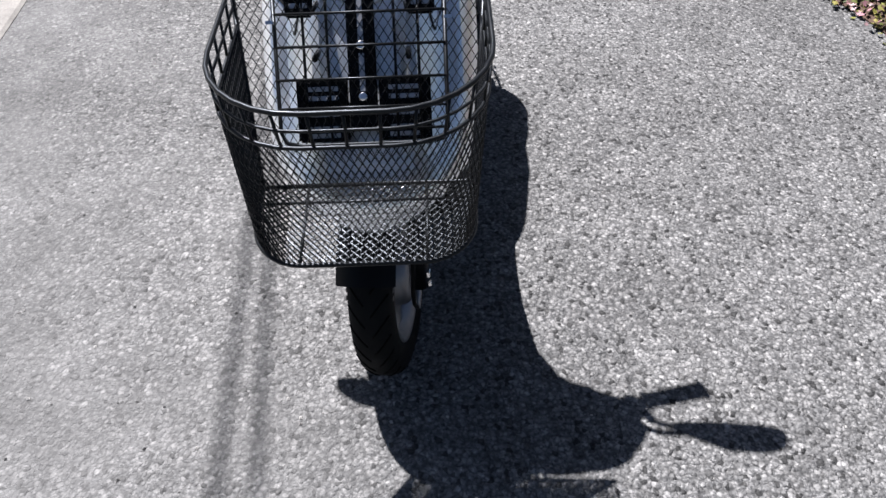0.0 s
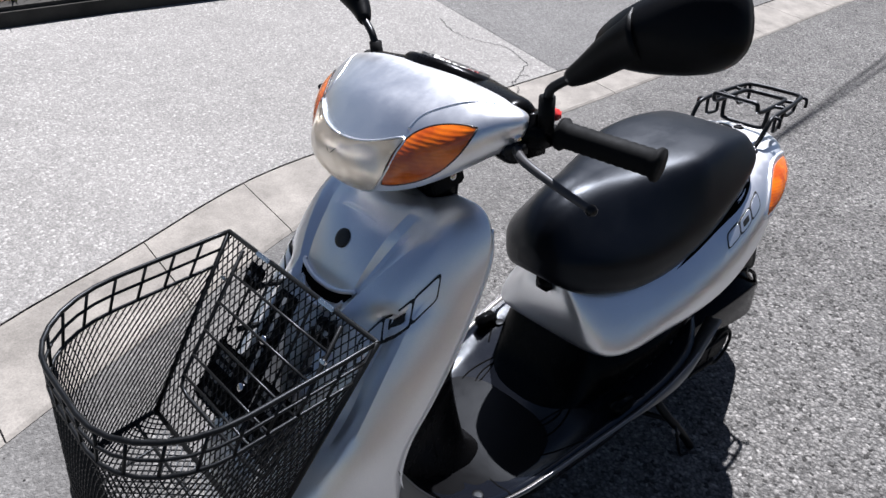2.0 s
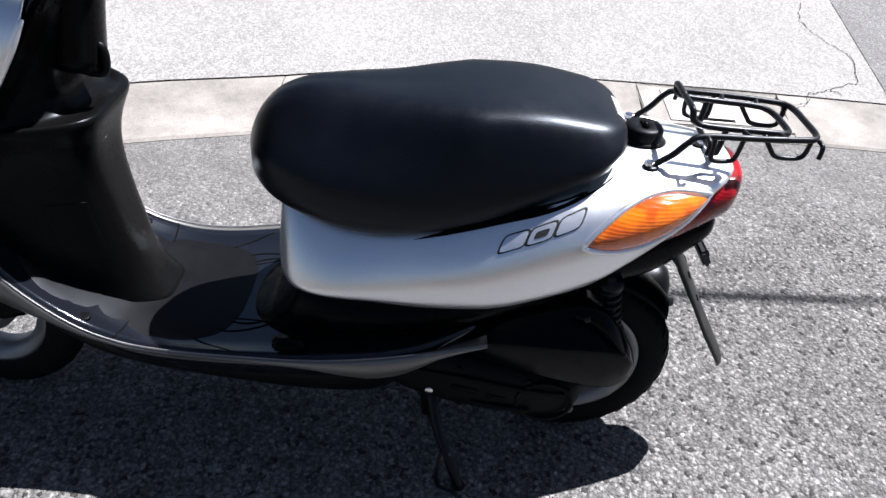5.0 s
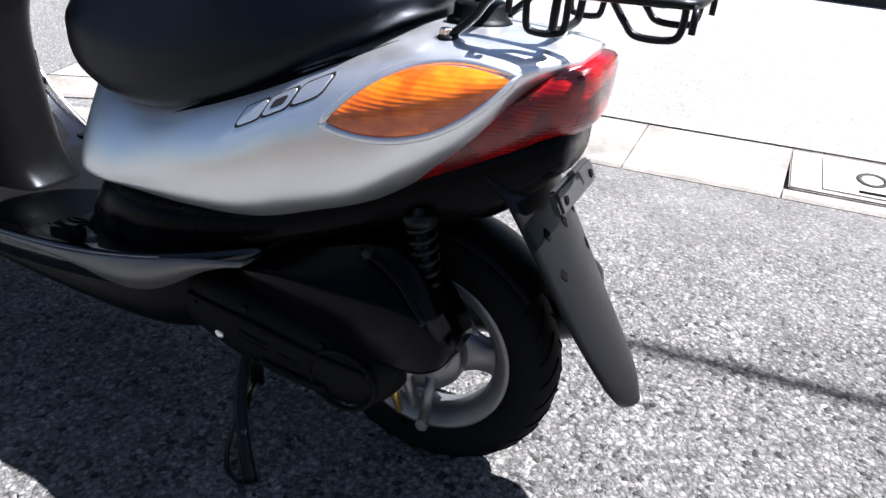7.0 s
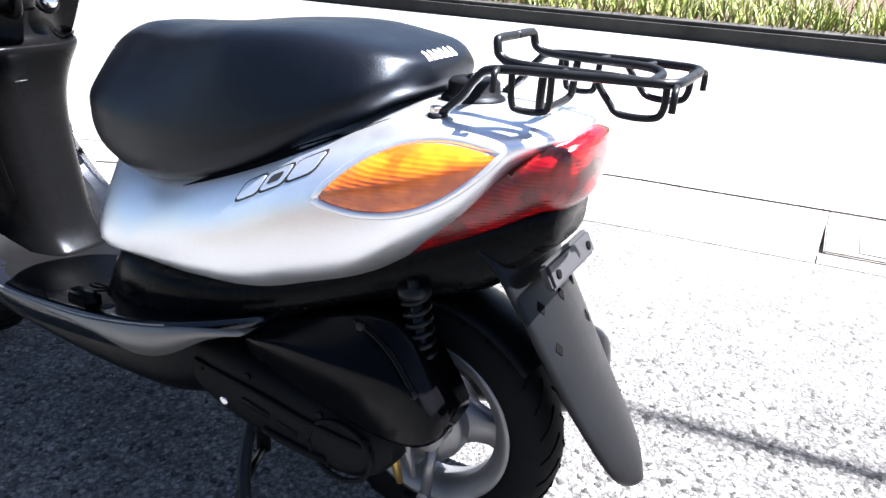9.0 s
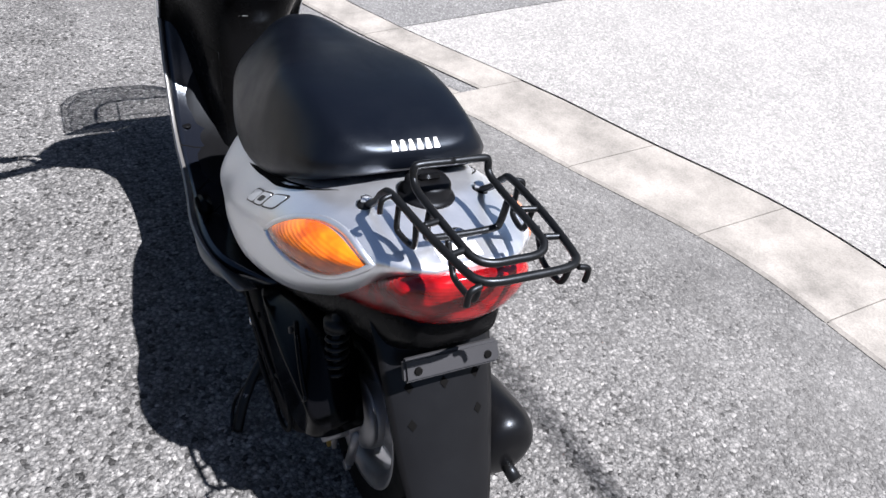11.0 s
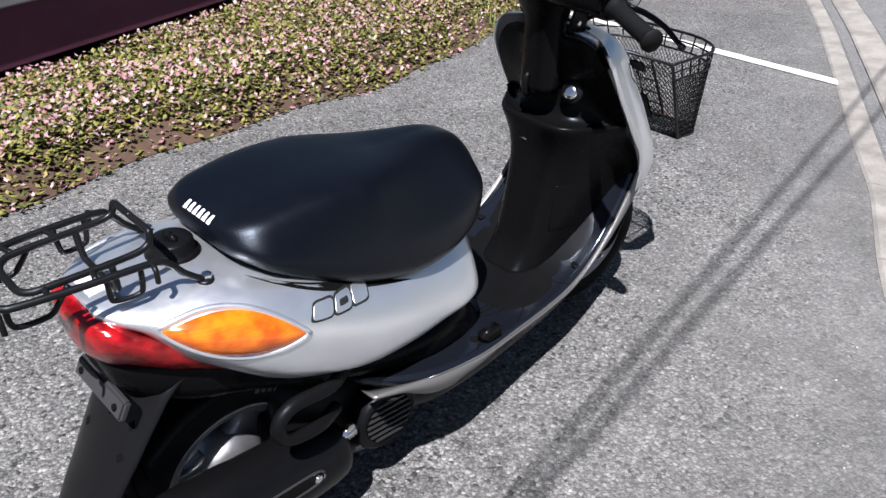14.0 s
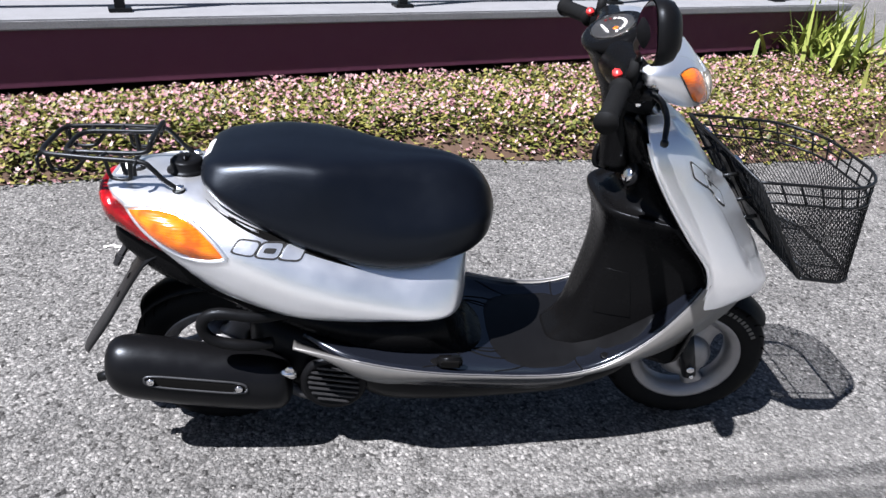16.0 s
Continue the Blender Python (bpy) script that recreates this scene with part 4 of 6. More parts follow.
# grips, levers, mirrors
for s in (1, -1):
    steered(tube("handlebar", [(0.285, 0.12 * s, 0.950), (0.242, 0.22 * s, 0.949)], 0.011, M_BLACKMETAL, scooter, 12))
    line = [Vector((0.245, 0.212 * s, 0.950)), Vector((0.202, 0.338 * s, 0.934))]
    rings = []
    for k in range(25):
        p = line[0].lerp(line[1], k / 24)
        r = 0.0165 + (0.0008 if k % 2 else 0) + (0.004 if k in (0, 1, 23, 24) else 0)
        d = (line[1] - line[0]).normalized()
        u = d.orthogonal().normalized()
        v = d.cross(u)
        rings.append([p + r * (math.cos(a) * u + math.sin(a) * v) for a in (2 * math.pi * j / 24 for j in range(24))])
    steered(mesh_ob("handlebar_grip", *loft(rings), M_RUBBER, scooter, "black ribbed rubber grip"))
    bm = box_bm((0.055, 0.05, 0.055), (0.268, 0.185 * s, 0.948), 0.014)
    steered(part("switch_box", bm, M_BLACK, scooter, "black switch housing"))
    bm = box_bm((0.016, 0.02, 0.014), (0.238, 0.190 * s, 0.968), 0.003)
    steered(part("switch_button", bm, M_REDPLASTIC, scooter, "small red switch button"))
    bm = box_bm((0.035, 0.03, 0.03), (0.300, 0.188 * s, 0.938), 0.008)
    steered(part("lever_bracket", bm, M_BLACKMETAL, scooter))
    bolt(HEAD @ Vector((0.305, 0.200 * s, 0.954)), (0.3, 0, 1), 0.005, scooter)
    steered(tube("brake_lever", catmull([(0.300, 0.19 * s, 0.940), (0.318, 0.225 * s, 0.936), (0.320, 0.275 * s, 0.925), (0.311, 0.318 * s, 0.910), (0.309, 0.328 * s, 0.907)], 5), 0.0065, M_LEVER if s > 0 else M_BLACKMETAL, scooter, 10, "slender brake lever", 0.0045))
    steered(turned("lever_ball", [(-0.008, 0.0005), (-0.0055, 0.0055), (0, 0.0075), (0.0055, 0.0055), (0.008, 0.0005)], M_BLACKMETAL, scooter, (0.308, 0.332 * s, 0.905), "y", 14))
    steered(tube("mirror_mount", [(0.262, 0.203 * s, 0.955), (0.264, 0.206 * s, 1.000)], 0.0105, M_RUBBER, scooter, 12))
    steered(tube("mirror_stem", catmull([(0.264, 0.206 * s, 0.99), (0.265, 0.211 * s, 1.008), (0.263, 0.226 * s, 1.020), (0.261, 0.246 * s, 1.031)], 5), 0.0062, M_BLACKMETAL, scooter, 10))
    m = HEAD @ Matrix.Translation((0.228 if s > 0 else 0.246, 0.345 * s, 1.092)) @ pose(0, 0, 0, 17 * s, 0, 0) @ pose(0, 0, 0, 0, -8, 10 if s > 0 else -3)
    out = []
    for k in range(40):
        a = 2 * math.pi * k / 40
        y = 0.088 * math.copysign(abs(math.cos(a)) ** 0.8, math.cos(a))
        z = 0.055 * math.copysign(abs(math.sin(a)) ** 0.8, math.sin(a)) * (0.8 + 0.28 * (y / 0.088))
        out.append((y, z))
    rings = [[m @ Vector((dx, s * (0.0 + y * k), z * k)) for y, z in out] for dx, k in ((-0.010, 0.95), (-0.013, 0.98), (-0.012, 1.0), (0.002, 1.0), (0.016, 0.90), (0.028, 0.62), (0.034, 0.3), (0.036, 0.05))]
    mirror = mesh_ob("mirror", *loft(rings), M_BLACK_SATIN, scooter, "black rounded rear-view mirror")
    mesh_ob("mirror_glass", [m @ Vector((-0.0135, s * y * 0.93, z * 0.93)) for y, z in out], [tuple(range(40))], M_MIRROR, mirror)
    tube("neck", catmull([HEAD @ Vector((0.262, 0.240 * s, 1.028)), HEAD @ Vector((0.254, 0.266 * s, 1.046)), m @ Vector((0.008, -0.050 * s, -0.006)), m @ Vector((0.008, -0.02 * s, 0))], 4), 0.010, M_BLACK_SATIN, mirror, 14, r_end=0.033)


# wheels
def wheel(name, x, z, label, fix):
    """A scooter wheel: tread-cut tyre, alloy rim with three spokes, hub."""
    top = tagged(new(name), label)
    top.parent = scooter
    prof = [(-0.030, 0.128), (-0.039, 0.150), (-0.0405, 0.172), (-0.036, 0.186), (-0.027, 0.195), (-0.014, 0.2005), (0, 0.202), (0.014, 0.2005), (0.027, 0.195), (0.036, 0.186), (0.0405, 0.172), (0.039, 0.150), (0.030, 0.128), (0.0, 0.126)]
    fix(turned("tyre", prof, M_RUBBER, top, (x, 0, z), "y", 72, "black rubber tyre with slanted tread grooves"))
    lines = []
    for k in range(30):
        a = 2 * math.pi * k / 30
        for sgn in (1, -1):
            pts = []
            for j in range(5):
                h = sgn * (0.006 + 0.030 * j / 4)
                r = float(np.interp(abs(h), [0, 0.014, 0.027, 0.036], [0.202, 0.2005, 0.195, 0.186])) + 0.0002
                b = a + 0.05 * j + (0.1 if sgn < 0 else 0)
                pts.append((x + r * math.cos(b), h, z + r * math.sin(b)))
            lines.append((pts, 0.0018))
    fix(tagged(joined_tubes("tread_pattern", lines, M_GAP_SHADE, top, 5), kind="stuff"))
    rim = [(-0.031, 0.139), (-0.035, 0.137), (-0.035, 0.131), (-0.030, 0.126), (-0.028, 0.119), (-0.022, 0.116), (-0.016, 0.108), (0.016, 0.108), (0.022, 0.116), (0.028, 0.119), (0.030, 0.126), (0.035, 0.131), (0.035, 0.137), (0.031, 0.139)]
    fix(turned("rim", rim, M_ALU, top, (x, 0, z), "y", 72, "grey cast alloy rim"))
    fix(turned("hub", [(-0.048, 0.010), (-0.048, 0.030), (-0.040, 0.052), (-0.024, 0.066), (0.024, 0.066), (0.040, 0.060), (0.046, 0.045), (0.046, 0.010)], M_ALU, top, (x, 0, z), "y", 40, "grey alloy hub and brake drum"))
    for k in range(3):
        a = 2 * math.pi * k / 3 + 0.9
        d, e = Vector((math.cos(a), 0, math.sin(a))), Vector((-math.sin(a), 0, math.cos(a)))
        c = Vector((x, 0, z))
        rings = []
        for r, w, t, tw in interp([(0.052, 0.040, 0.020, 0.0), (0.072, 0.030, 0.017, 0.004), (0.096, 0.026, 0.016, 0.010), (0.120, 0.040, 0.018, 0.016)], 3):
            rings.append([c + d * r + e * (w * u + tw) + Vector((0, t * v, 0)) for u, v in ((-1, -0.5), (-0.7, -1), (0.7, -1), (1, -0.5), (1, 0.5), (0.7, 1), (-0.7, 1), (-1, 0.5))])
        fix(mesh_ob("spoke", *loft(rings), M_ALU, top))
    # plain raised bars on the sidewall
    for sgn in (1, -1):
        for k in range(9):
            a = 0.55 + k * 0.085
            q = Vector((math.cos(a), 0, math.sin(a)))
            e = Vector((-math.sin(a), 0, math.cos(a)))
            bm = bmesh.new()
            for u, v in ((-0.0045, 0.165), (0.0045, 0.165), (0.0045, 0.176), (-0.0045, 0.176)):
                bm.verts.new(Vector((x, 0.0412 * sgn, z)) + q * v + e * u)
            bm.verts.ensure_lookup_table()
            bm.faces.new(bm.verts)
            fix(part("sidewall_bar", bm, M_GREYPRINT, top))
    return top


wheel("front_wheel", 0.578, 0.203, "front wheel with alloy rim", forked)
wheel("rear_wheel", -0.559, 0.203, "rear wheel with alloy rim", lambda o: o)
for s in (1, -1):
    forked(tube("fork_leg", [(0.512, 0.060 * s, 0.43), (0.568, 0.060 * s, 0.24)], 0.014, M_BLACKMETAL, scooter, 16, "black front fork leg"))
    forked(tube("fork_slider", [(0.545, 0.060 * s, 0.315), (0.588, 0.060 * s, 0.175)], 0.0185, M_BLACKMETAL, scooter, 16, "black fork slider"))
    bolt(FORK @ Vector((0.580, 0.075 * s, 0.203)), STEER.to_3x3() @ Vector((0, s, 0)), 0.010, scooter)
    bolt(FORK @ Vector((0.588, 0.079 * s, 0.182)), STEER.to_3x3() @ Vector((0, s, 0)), 0.006, scooter)
forked(tube("axle", [(0.578, -0.075, 0.203), (0.578, 0.075, 0.203)], 0.009, M_ALU, scooter, 12))
forked(tube("brake_arm", [(0.578, 0.052, 0.203), (0.600, 0.056, 0.165), (0.625, 0.056, 0.150)], 0.007, M_ALU, scooter, 10))
forked(tube("brake_cable", catmull([(0.625, 0.056, 0.150), (0.66, 0.06, 0.22), (0.65, 0.07, 0.33), (0.57, 0.06, 0.43)], 6), 0.004, M_RUBBER, scooter, 8, "black brake cable"))
rings = []
for k in range(19):
    a = math.radians(40 + 100 * k / 18)
    r = 0.222
    rings.append([Vector((0.578 + (r - 0.02 * c * c) * math.cos(a), 0.052 * c, 0.203 + (r - 0.02 * c * c) * math.sin(a))) for c in [-1 + j / 5 for j in range(11)]])
forked(mesh_ob("front_mudguard", *loft(rings, False, False), M_BLACK_SATIN, scooter, "black inner front mudguard"))

# rear mudguard with plate holder
rings = []
MUD = [(-0.65, 0.09, 0.535), (-0.692, 0.093, 0.508), (-0.725, 0.09, 0.462), (-0.762, 0.085, 0.402), (-0.803, 0.077, 0.335), (-0.846, 0.065, 0.27), (-0.866, 0.053, 0.238), (-0.876, 0.029, 0.214)]
for x, w, z in interp(MUD, 5):
    rings.append([Vector((x + 0.016 * c * c + 0.012 * max(0, abs(c) - 0.8), w * c, z)) for c in [-1 + k / 8 for k in range(17)]])
mud = thick(mesh_ob("rear_mudguard", *loft(rings, False, False), M_MUD, scooter, "long black plastic rear mudguard with square holes"), 0.004)
tree_mud = bvh_of(mud)
# holes laid on as near-black patches, not cut through
for y, z in ((0.054, 0.450), (0.054, 0.401), (-0.054, 0.450), (-0.054, 0.401), (0.0, 0.450)):
    o = [(y + dy, z + dz) for dy, dz in ((-0.007, 0), (-0.0035, 0.004), (0, 0.008), (0.0035, 0.004), (0.007, 0), (0.0035, -0.004), (0, -0.008), (-0.0035, -0.004))]
    patch("plate_hole", tree_mud, (-1.2, 0, 0), (0, 1, 0), (0, 0, 1), (1, 0, 0), o, M_GAP_SHADE, mud, 0.0012, 0, 0.001, 2)
bm = box_bm((0.014, 0.15, 0.034), (-0.737, -0.0, 0.500), 0.004, pose(0, 0, 0, 0, 28, 0))
bracket = part("plate_bracket", bm, M_DARKMETAL, scooter, "grey metal plate bracket", smooth=False)
for y in (0.055, -0.055):
    disc("bracket_hole", (-0.7455, y, 0.502), (-1, 0, 0.4), 0.006, 0.001, M_GAP_SHADE, bracket, 10)
bm = box_bm((0.012, 0.062, 0.034), (-0.718, 0, 0.546), 0.003, pose(0, 0, 0, 0, 12, 0))
part("reflector", bm, M_RED, scooter, "small red rear reflector", smooth=False)
bm = box_bm((0.03, 0.075, 0.045), (-0.703, 0, 0.54), 0.006)
part("reflector_mount", bm, M_BLACK, scooter)
rings = []
for k in range(17):
    a = math.radians(62 + 76 * k / 16)
    rings.append([Vector((-0.559 + (0.226 - 0.016 * c * c) * math.cos(a), 0.055 * c, 0.203 + (0.226 - 0.016 * c * c) * math.sin(a))) for c in [-1 + j / 5 for j in range(11)]])
thick(mesh_ob("inner_fender", *loft(rings, False, False), M_BLACK_SATIN, scooter, "black inner fender over the rear tyre"), 0.003)

# muffler with its guard and header
rings = []
MUF = [(-0.378, 0.025, -0.12, 0.218), (-0.388, 0.048, -0.122, 0.22), (-0.413, 0.062, -0.125, 0.224), (-0.493, 0.069, -0.128, 0.237), (-0.593, 0.071, -0.131, 0.254), (-0.693, 0.071, -0.133, 0.272), (-0.738, 0.066, -0.135, 0.28), (-0.763, 0.052, -0.135, 0.284), (-0.773, 0.03, -0.135, 0.285), (-0.775, 0.006, -0.135, 0.285)]
for x, r, y, z in interp(MUF, 4):
    rings.append([Vector((x, y + 0.92 * r * math.cos(a), z - 0.012 + 1.08 * r * math.sin(a))) for a in (2 * math.pi * k / 36 for k in range(36))])
muffler = mesh_ob("muffler", *loft(rings), M_MUFFLER, scooter, "matt black muffler with a recessed guard")
tree_muf = bvh_of(muffler)
RIGHT = SIDE[1]
slot = []
for k in range(32):
    a = 2 * math.pi * k / 32
    px = 0.107 * math.copysign(abs(math.cos(a)) ** 0.35, math.cos(a))
    py = 0.013 * math.copysign(abs(math.sin(a)) ** 0.6, math.sin(a))
    slot.append((-0.577 + px * 0.985 - py * 0.17, 0.260 - px * 0.15 + py))
# the recess's shade laid on as a near-black patch
patch("guard_recess", tree_muf, *RIGHT, slot, M_GAP_SHADE, muffler, 0.0014, 0, 0.003, 3)
lip = [lay(tree_muf, *RIGHT, x, z, 0.0012) for x, z in slot]
tube("recess_lip", lip + lip[:1], 0.0028, M_SLAT, muffler, 6, "raised lip round the guard's recess")
for x, z in ((-0.488, 0.246), (-0.669, 0.274)):
    disc("guard_bolt", lay(tree_muf, *RIGHT, x, z, 0.001), (0, -1, 0), 0.0085, 0.006, M_CHROME, muffler, 16)
tube("exhaust_tip", [(-0.763, -0.135, 0.247), (-0.798, -0.14, 0.237)], 0.011, M_BLACKMETAL, muffler, 14)
tube("crash_guard", catmull([(-0.385, -0.145, 0.418), (-0.44, -0.178, 0.432), (-0.515, -0.182, 0.444), (-0.546, -0.182, 0.430), (-0.552, -0.182, 0.402), (-0.53, -0.182, 0.374), (-0.47, -0.178, 0.358), (-0.415, -0.155, 0.348)], 5), 0.0125, M_BLACK_SATIN, scooter, 14, "black looped grab tube")
tube("header_pipe", catmull([(-0.23, -0.10, 0.19), (-0.28, -0.13, 0.165), (-0.36, -0.13, 0.185), (-0.41, -0.125, 0.22)], 5), 0.014, M_DARKMETAL, scooter, 12, "stained exhaust header pipe")

# engine: right fan cover, left belt case, air cleaner
body_x("engine_block", [(-0.20, 0.06, 0.28, 0.19, 0.24), (-0.24, 0.10, 0.32, 0.16, 0.24), (-0.36, 0.11, 0.34, 0.14, 0.24), (-0.44, 0.09, 0.36, 0.15, 0.25), (-0.48, 0.05, 0.34, 0.18, 0.25)], M_BLACK_SATIN, scooter, 28, 3, 3, 3, "dark engine block")
fan = turned("fan_cover", [(0.03, 0.01), (0.03, 0.068), (-0.015, 0.076), (-0.024, 0.066), (-0.020, 0.060), (-0.018, 0.01)], M_BLACK_SATIN, scooter, (-0.285, -0.135, 0.228), "y", 40, "round black fan cover with slats")
for k in range(7):
    z = -0.045 + 0.015 * k
    half = math.sqrt(0.058 ** 2 - z * z)
    bm = box_bm((half * 2, 0.006, 0.006), (-0.285, -0.157, 0.228 + z), 0.0015, pose(0, 0, 0, 0, 8, 0))
    part("slat", bm, M_SLAT, fan, smooth=False)
bolt((-0.382, -0.15, 0.268), (0, -1, 0), 0.011, scooter)
bm = box_bm((0.035, 0.02, 0.022), (-0.385, -0.150, 0.256), 0.004)
part("cable_lug", bm, M_CHROME, scooter)
eng = body_x("belt_case", [(-0.195, 0.03, 0.275, 0.228, 0.25), (-0.215, 0.045, 0.295, 0.20, 0.245), (-0.28, 0.052, 0.30, 0.175, 0.235), (-0.36, 0.053, 0.285, 0.157, 0.22), (-0.44, 0.054, 0.275, 0.150, 0.21), (-0.51, 0.052, 0.265, 0.153, 0.205), (-0.548, 0.045, 0.255, 0.172, 0.21), (-0.566, 0.028, 0.24, 0.192, 0.213)], M_ENGINE, scooter, 30, 3.4, 3.2, 3, "dark grey belt casing")
eng.location.y = 0.108
for x, z in ((-0.235, 0.252), (-0.33, 0.268), (-0.46, 0.25), (-0.535, 0.235), (-0.34, 0.182), (-0.47, 0.172)):
    bolt((x, 0.156, z), (0, 1, 0), 0.006, scooter, M_ENGINE)
disc("case_plug", (-0.280, 0.157, 0.208), (0, 1, 0), 0.008, 0.004, M_CHROME, scooter, 14)
# rows of x, lower edge, fold, top, outer face, inset of the top
AIR = [(-0.312, 0.305, 0.318, 0.326, 0.130, 0.010), (-0.325, 0.296, 0.330, 0.340, 0.150, 0.016), (-0.40, 0.280, 0.346, 0.374, 0.163, 0.026), (-0.48, 0.266, 0.352, 0.404, 0.169, 0.034), (-0.54, 0.258, 0.355, 0.416, 0.171, 0.036), (-0.58, 0.254, 0.355, 0.402, 0.170, 0.034), (-0.612, 0.256, 0.345, 0.364, 0.166, 0.026), (-0.636, 0.266, 0.318, 0.330, 0.156, 0.018), (-0.648, 0.282, 0.300, 0.308, 0.134, 0.010)]
rings = []
for x, zb, zr, zt, yo, inset in interp(AIR, 4):
    rings.append([Vector((x, y, z)) for y, z in ((0.075, zb + 0.006), (yo - 0.022, zb), (yo - 0.007, zb + 0.004), (yo, zb + 0.014), (yo, zr - 0.012), (yo + 0.002, zr - 0.004), (yo + 0.001, zr), (yo - 0.006, zr + 0.003), (yo - inset, zt - 0.004), (yo - inset - 0.010, zt), (0.075, zt - 0.004))])
air = mesh_ob("air_cleaner", *loft(rings), M_AIRBOX, scooter, "glossy black air cleaner box with a folded cover")
lineB = catmull([(-0.514, 0.150, 0.412), (-0.549, 0.158, 0.406), (-0.579, 0.163, 0.389), (-0.602, 0.163, 0.359), (-0.624, 0.158, 0.322), (-0.632, 0.152, 0.289)], 6)
tube("cover_flange", lineB, 0.0045, M_AIRBOX, air, 8)
for x, z in ((-0.612, 0.343), (-0.533, 0.416)):
    disc("cover_screw", (x, 0.163, z), (0, 1, 0.2), 0.006, 0.004, M_BLACKMETAL, scooter, 12)
tube("case_rib", catmull([(-0.225, 0.157, 0.262), (-0.33, 0.162, 0.252), (-0.44, 0.163, 0.236), (-0.53, 0.158, 0.226)], 5), 0.0045, M_ENGINE, eng, 8).location.y = -0.108
tube("case_rib", catmull([(-0.36, 0.161, 0.190), (-0.42, 0.163, 0.184), (-0.47, 0.162, 0.182)], 4), 0.006, M_ENGINE, eng, 8).location.y = -0.108
ring = [(-0.495 + 0.052 * math.cos(a), 0.1605, 0.206 + 0.046 * math.sin(a)) for a in (2 * math.pi * k / 30 for k in range(31))]
tube("clutch_rim", ring, 0.004, M_ENGINE, eng, 8).location.y = -0.108
for x, z, w in ((-0.345, 0.222, 0.06), (-0.405, 0.208, 0.045)):
    bm = box_bm((w, 0.010, 0.018), (x, 0.158, z), 0.004, pose(0, 0, 0, 0, -10, 0))
    part("cast_boss", bm, M_ENGINE, eng).location.y = -0.108
for k in range(5):
    bm = box_bm((0.009, 0.002, 0.012), (-0.325 - 0.016 * k, 0.1595, 0.235 - 0.003 * k), 0.0008)
    part("cast_bar", bm, M_ENGINE, scooter)

# shock absorber with its coil
top_s, low_s = Vector((-0.572, 0.105, 0.468)), Vector((-0.616, 0.110, 0.255))
shock = tube("shock_absorber", [top_s, low_s], 0.009, M_BLACKMETAL, scooter, 12, "black rear shock absorber")
d = (low_s - top_s).normalized()
u = d.orthogonal().normalized()
v = d.cross(u)
coil = [top_s.lerp(low_s, 0.10 + 0.78 * k / 132) + 0.0165 * (math.cos(k * 2 * math.pi / 12) * u + math.sin(k * 2 * math.pi / 12) * v) for k in range(133)]
tube("coil_spring", coil, 0.0036, M_BLACKMETAL, shock, 8, "black coil spring")
tube("spring_cap", [top_s.lerp(low_s, 0.04), top_s.lerp(low_s, 0.10)], 0.022, M_BLACKMETAL, shock, 18)
tube("lower_eye", [low_s + Vector((0, -0.02, 0)), low_s + Vector((0, 0.022, 0))], 0.017, M_ALU, shock, 16)
tube("rear_axle", [(-0.559, -0.08, 0.203), (-0.559, 0.10, 0.203)], 0.012, M_ALU, scooter, 14)
brake = turned("brake_plate", [(0.05, 0.01), (0.05, 0.045), (0.042, 0.062), (0.03, 0.066), (0.03, 0.01)], M_ALU, scooter, (-0.559, 0, 0.203), "y", 36, "grey brake plate")
for off, dz, m_ in ((0.0, 0.0, M_GOLD), (-0.022, 0.020, M_ALU)):
    rings = []
    for x, z, w in ((-0.525 + off, 0.230 + dz / 2, 0.010), (-0.530 + off, 0.200 + dz, 0.010), (-0.538 + off, 0.160 + dz, 0.008), (-0.550 + off, 0.123 + dz, 0.004)):
        rings.append([Vector((x - w, 0.082, z)), Vector((x - w * 0.7, 0.090, z)), Vector((x + w * 0.7, 0.090, z)), Vector((x + w, 0.082, z))])
    mesh_ob("brake_arm", *loft(rings), m_, scooter, "yellow zinc-plated brake arm" if m_ is M_GOLD else "grey brake arm")
tube("brake_rod", [(-0.542, 0.075, 0.145), (-0.46, 0.08, 0.130)], 0.004, M_ALU, scooter, 8)
bolt((-0.576, 0.056, 0.087), (0, 1, 0), 0.011, scooter, M_ALU)
tube("axle_nut", [(-0.582, 0.045, 0.210), (-0.582, 0.075, 0.210)], 0.015, M_ALU, scooter, 6, "hexagonal steel axle nut")
tube("brake_bridge", [(-0.582, 0.056, 0.204), (-0.512, 0.066, 0.160)], 0.012, M_ALU, scooter, 8)
disc("valve_cap", (-0.535, 0.041, 0.060), (0, 1, 0), 0.006, 0.006, M_RUBBER, scooter, 10)
tube("stay_bar", [(-0.584, 0.050, 0.188), (-0.576, 0.054, 0.090)], 0.009, M_ALU, scooter, 8)

# stand
stand = tagged(new("stand"), "black steel parking stand with a flat foot")
stand.parent = scooter
tube("leg", catmull([(-0.285, 0.10, 0.165), (-0.305, 0.150, 0.10), (-0.335, 0.185, 0.045), (-0.362, 0.205, -0.008)], 5), 0.0105, M_BLACKMETAL, stand, 12)
tube("leg", [(-0.27, 0.07, 0.17), (-0.285, 0.085, 0.07)], 0.012, M_BLACKMETAL, stand, 12)
tube("cross_bar", [(-0.285, 0.085, 0.075), (-0.315, 0.160, 0.078)], 0.007, M_BLACKMETAL, stand, 10)
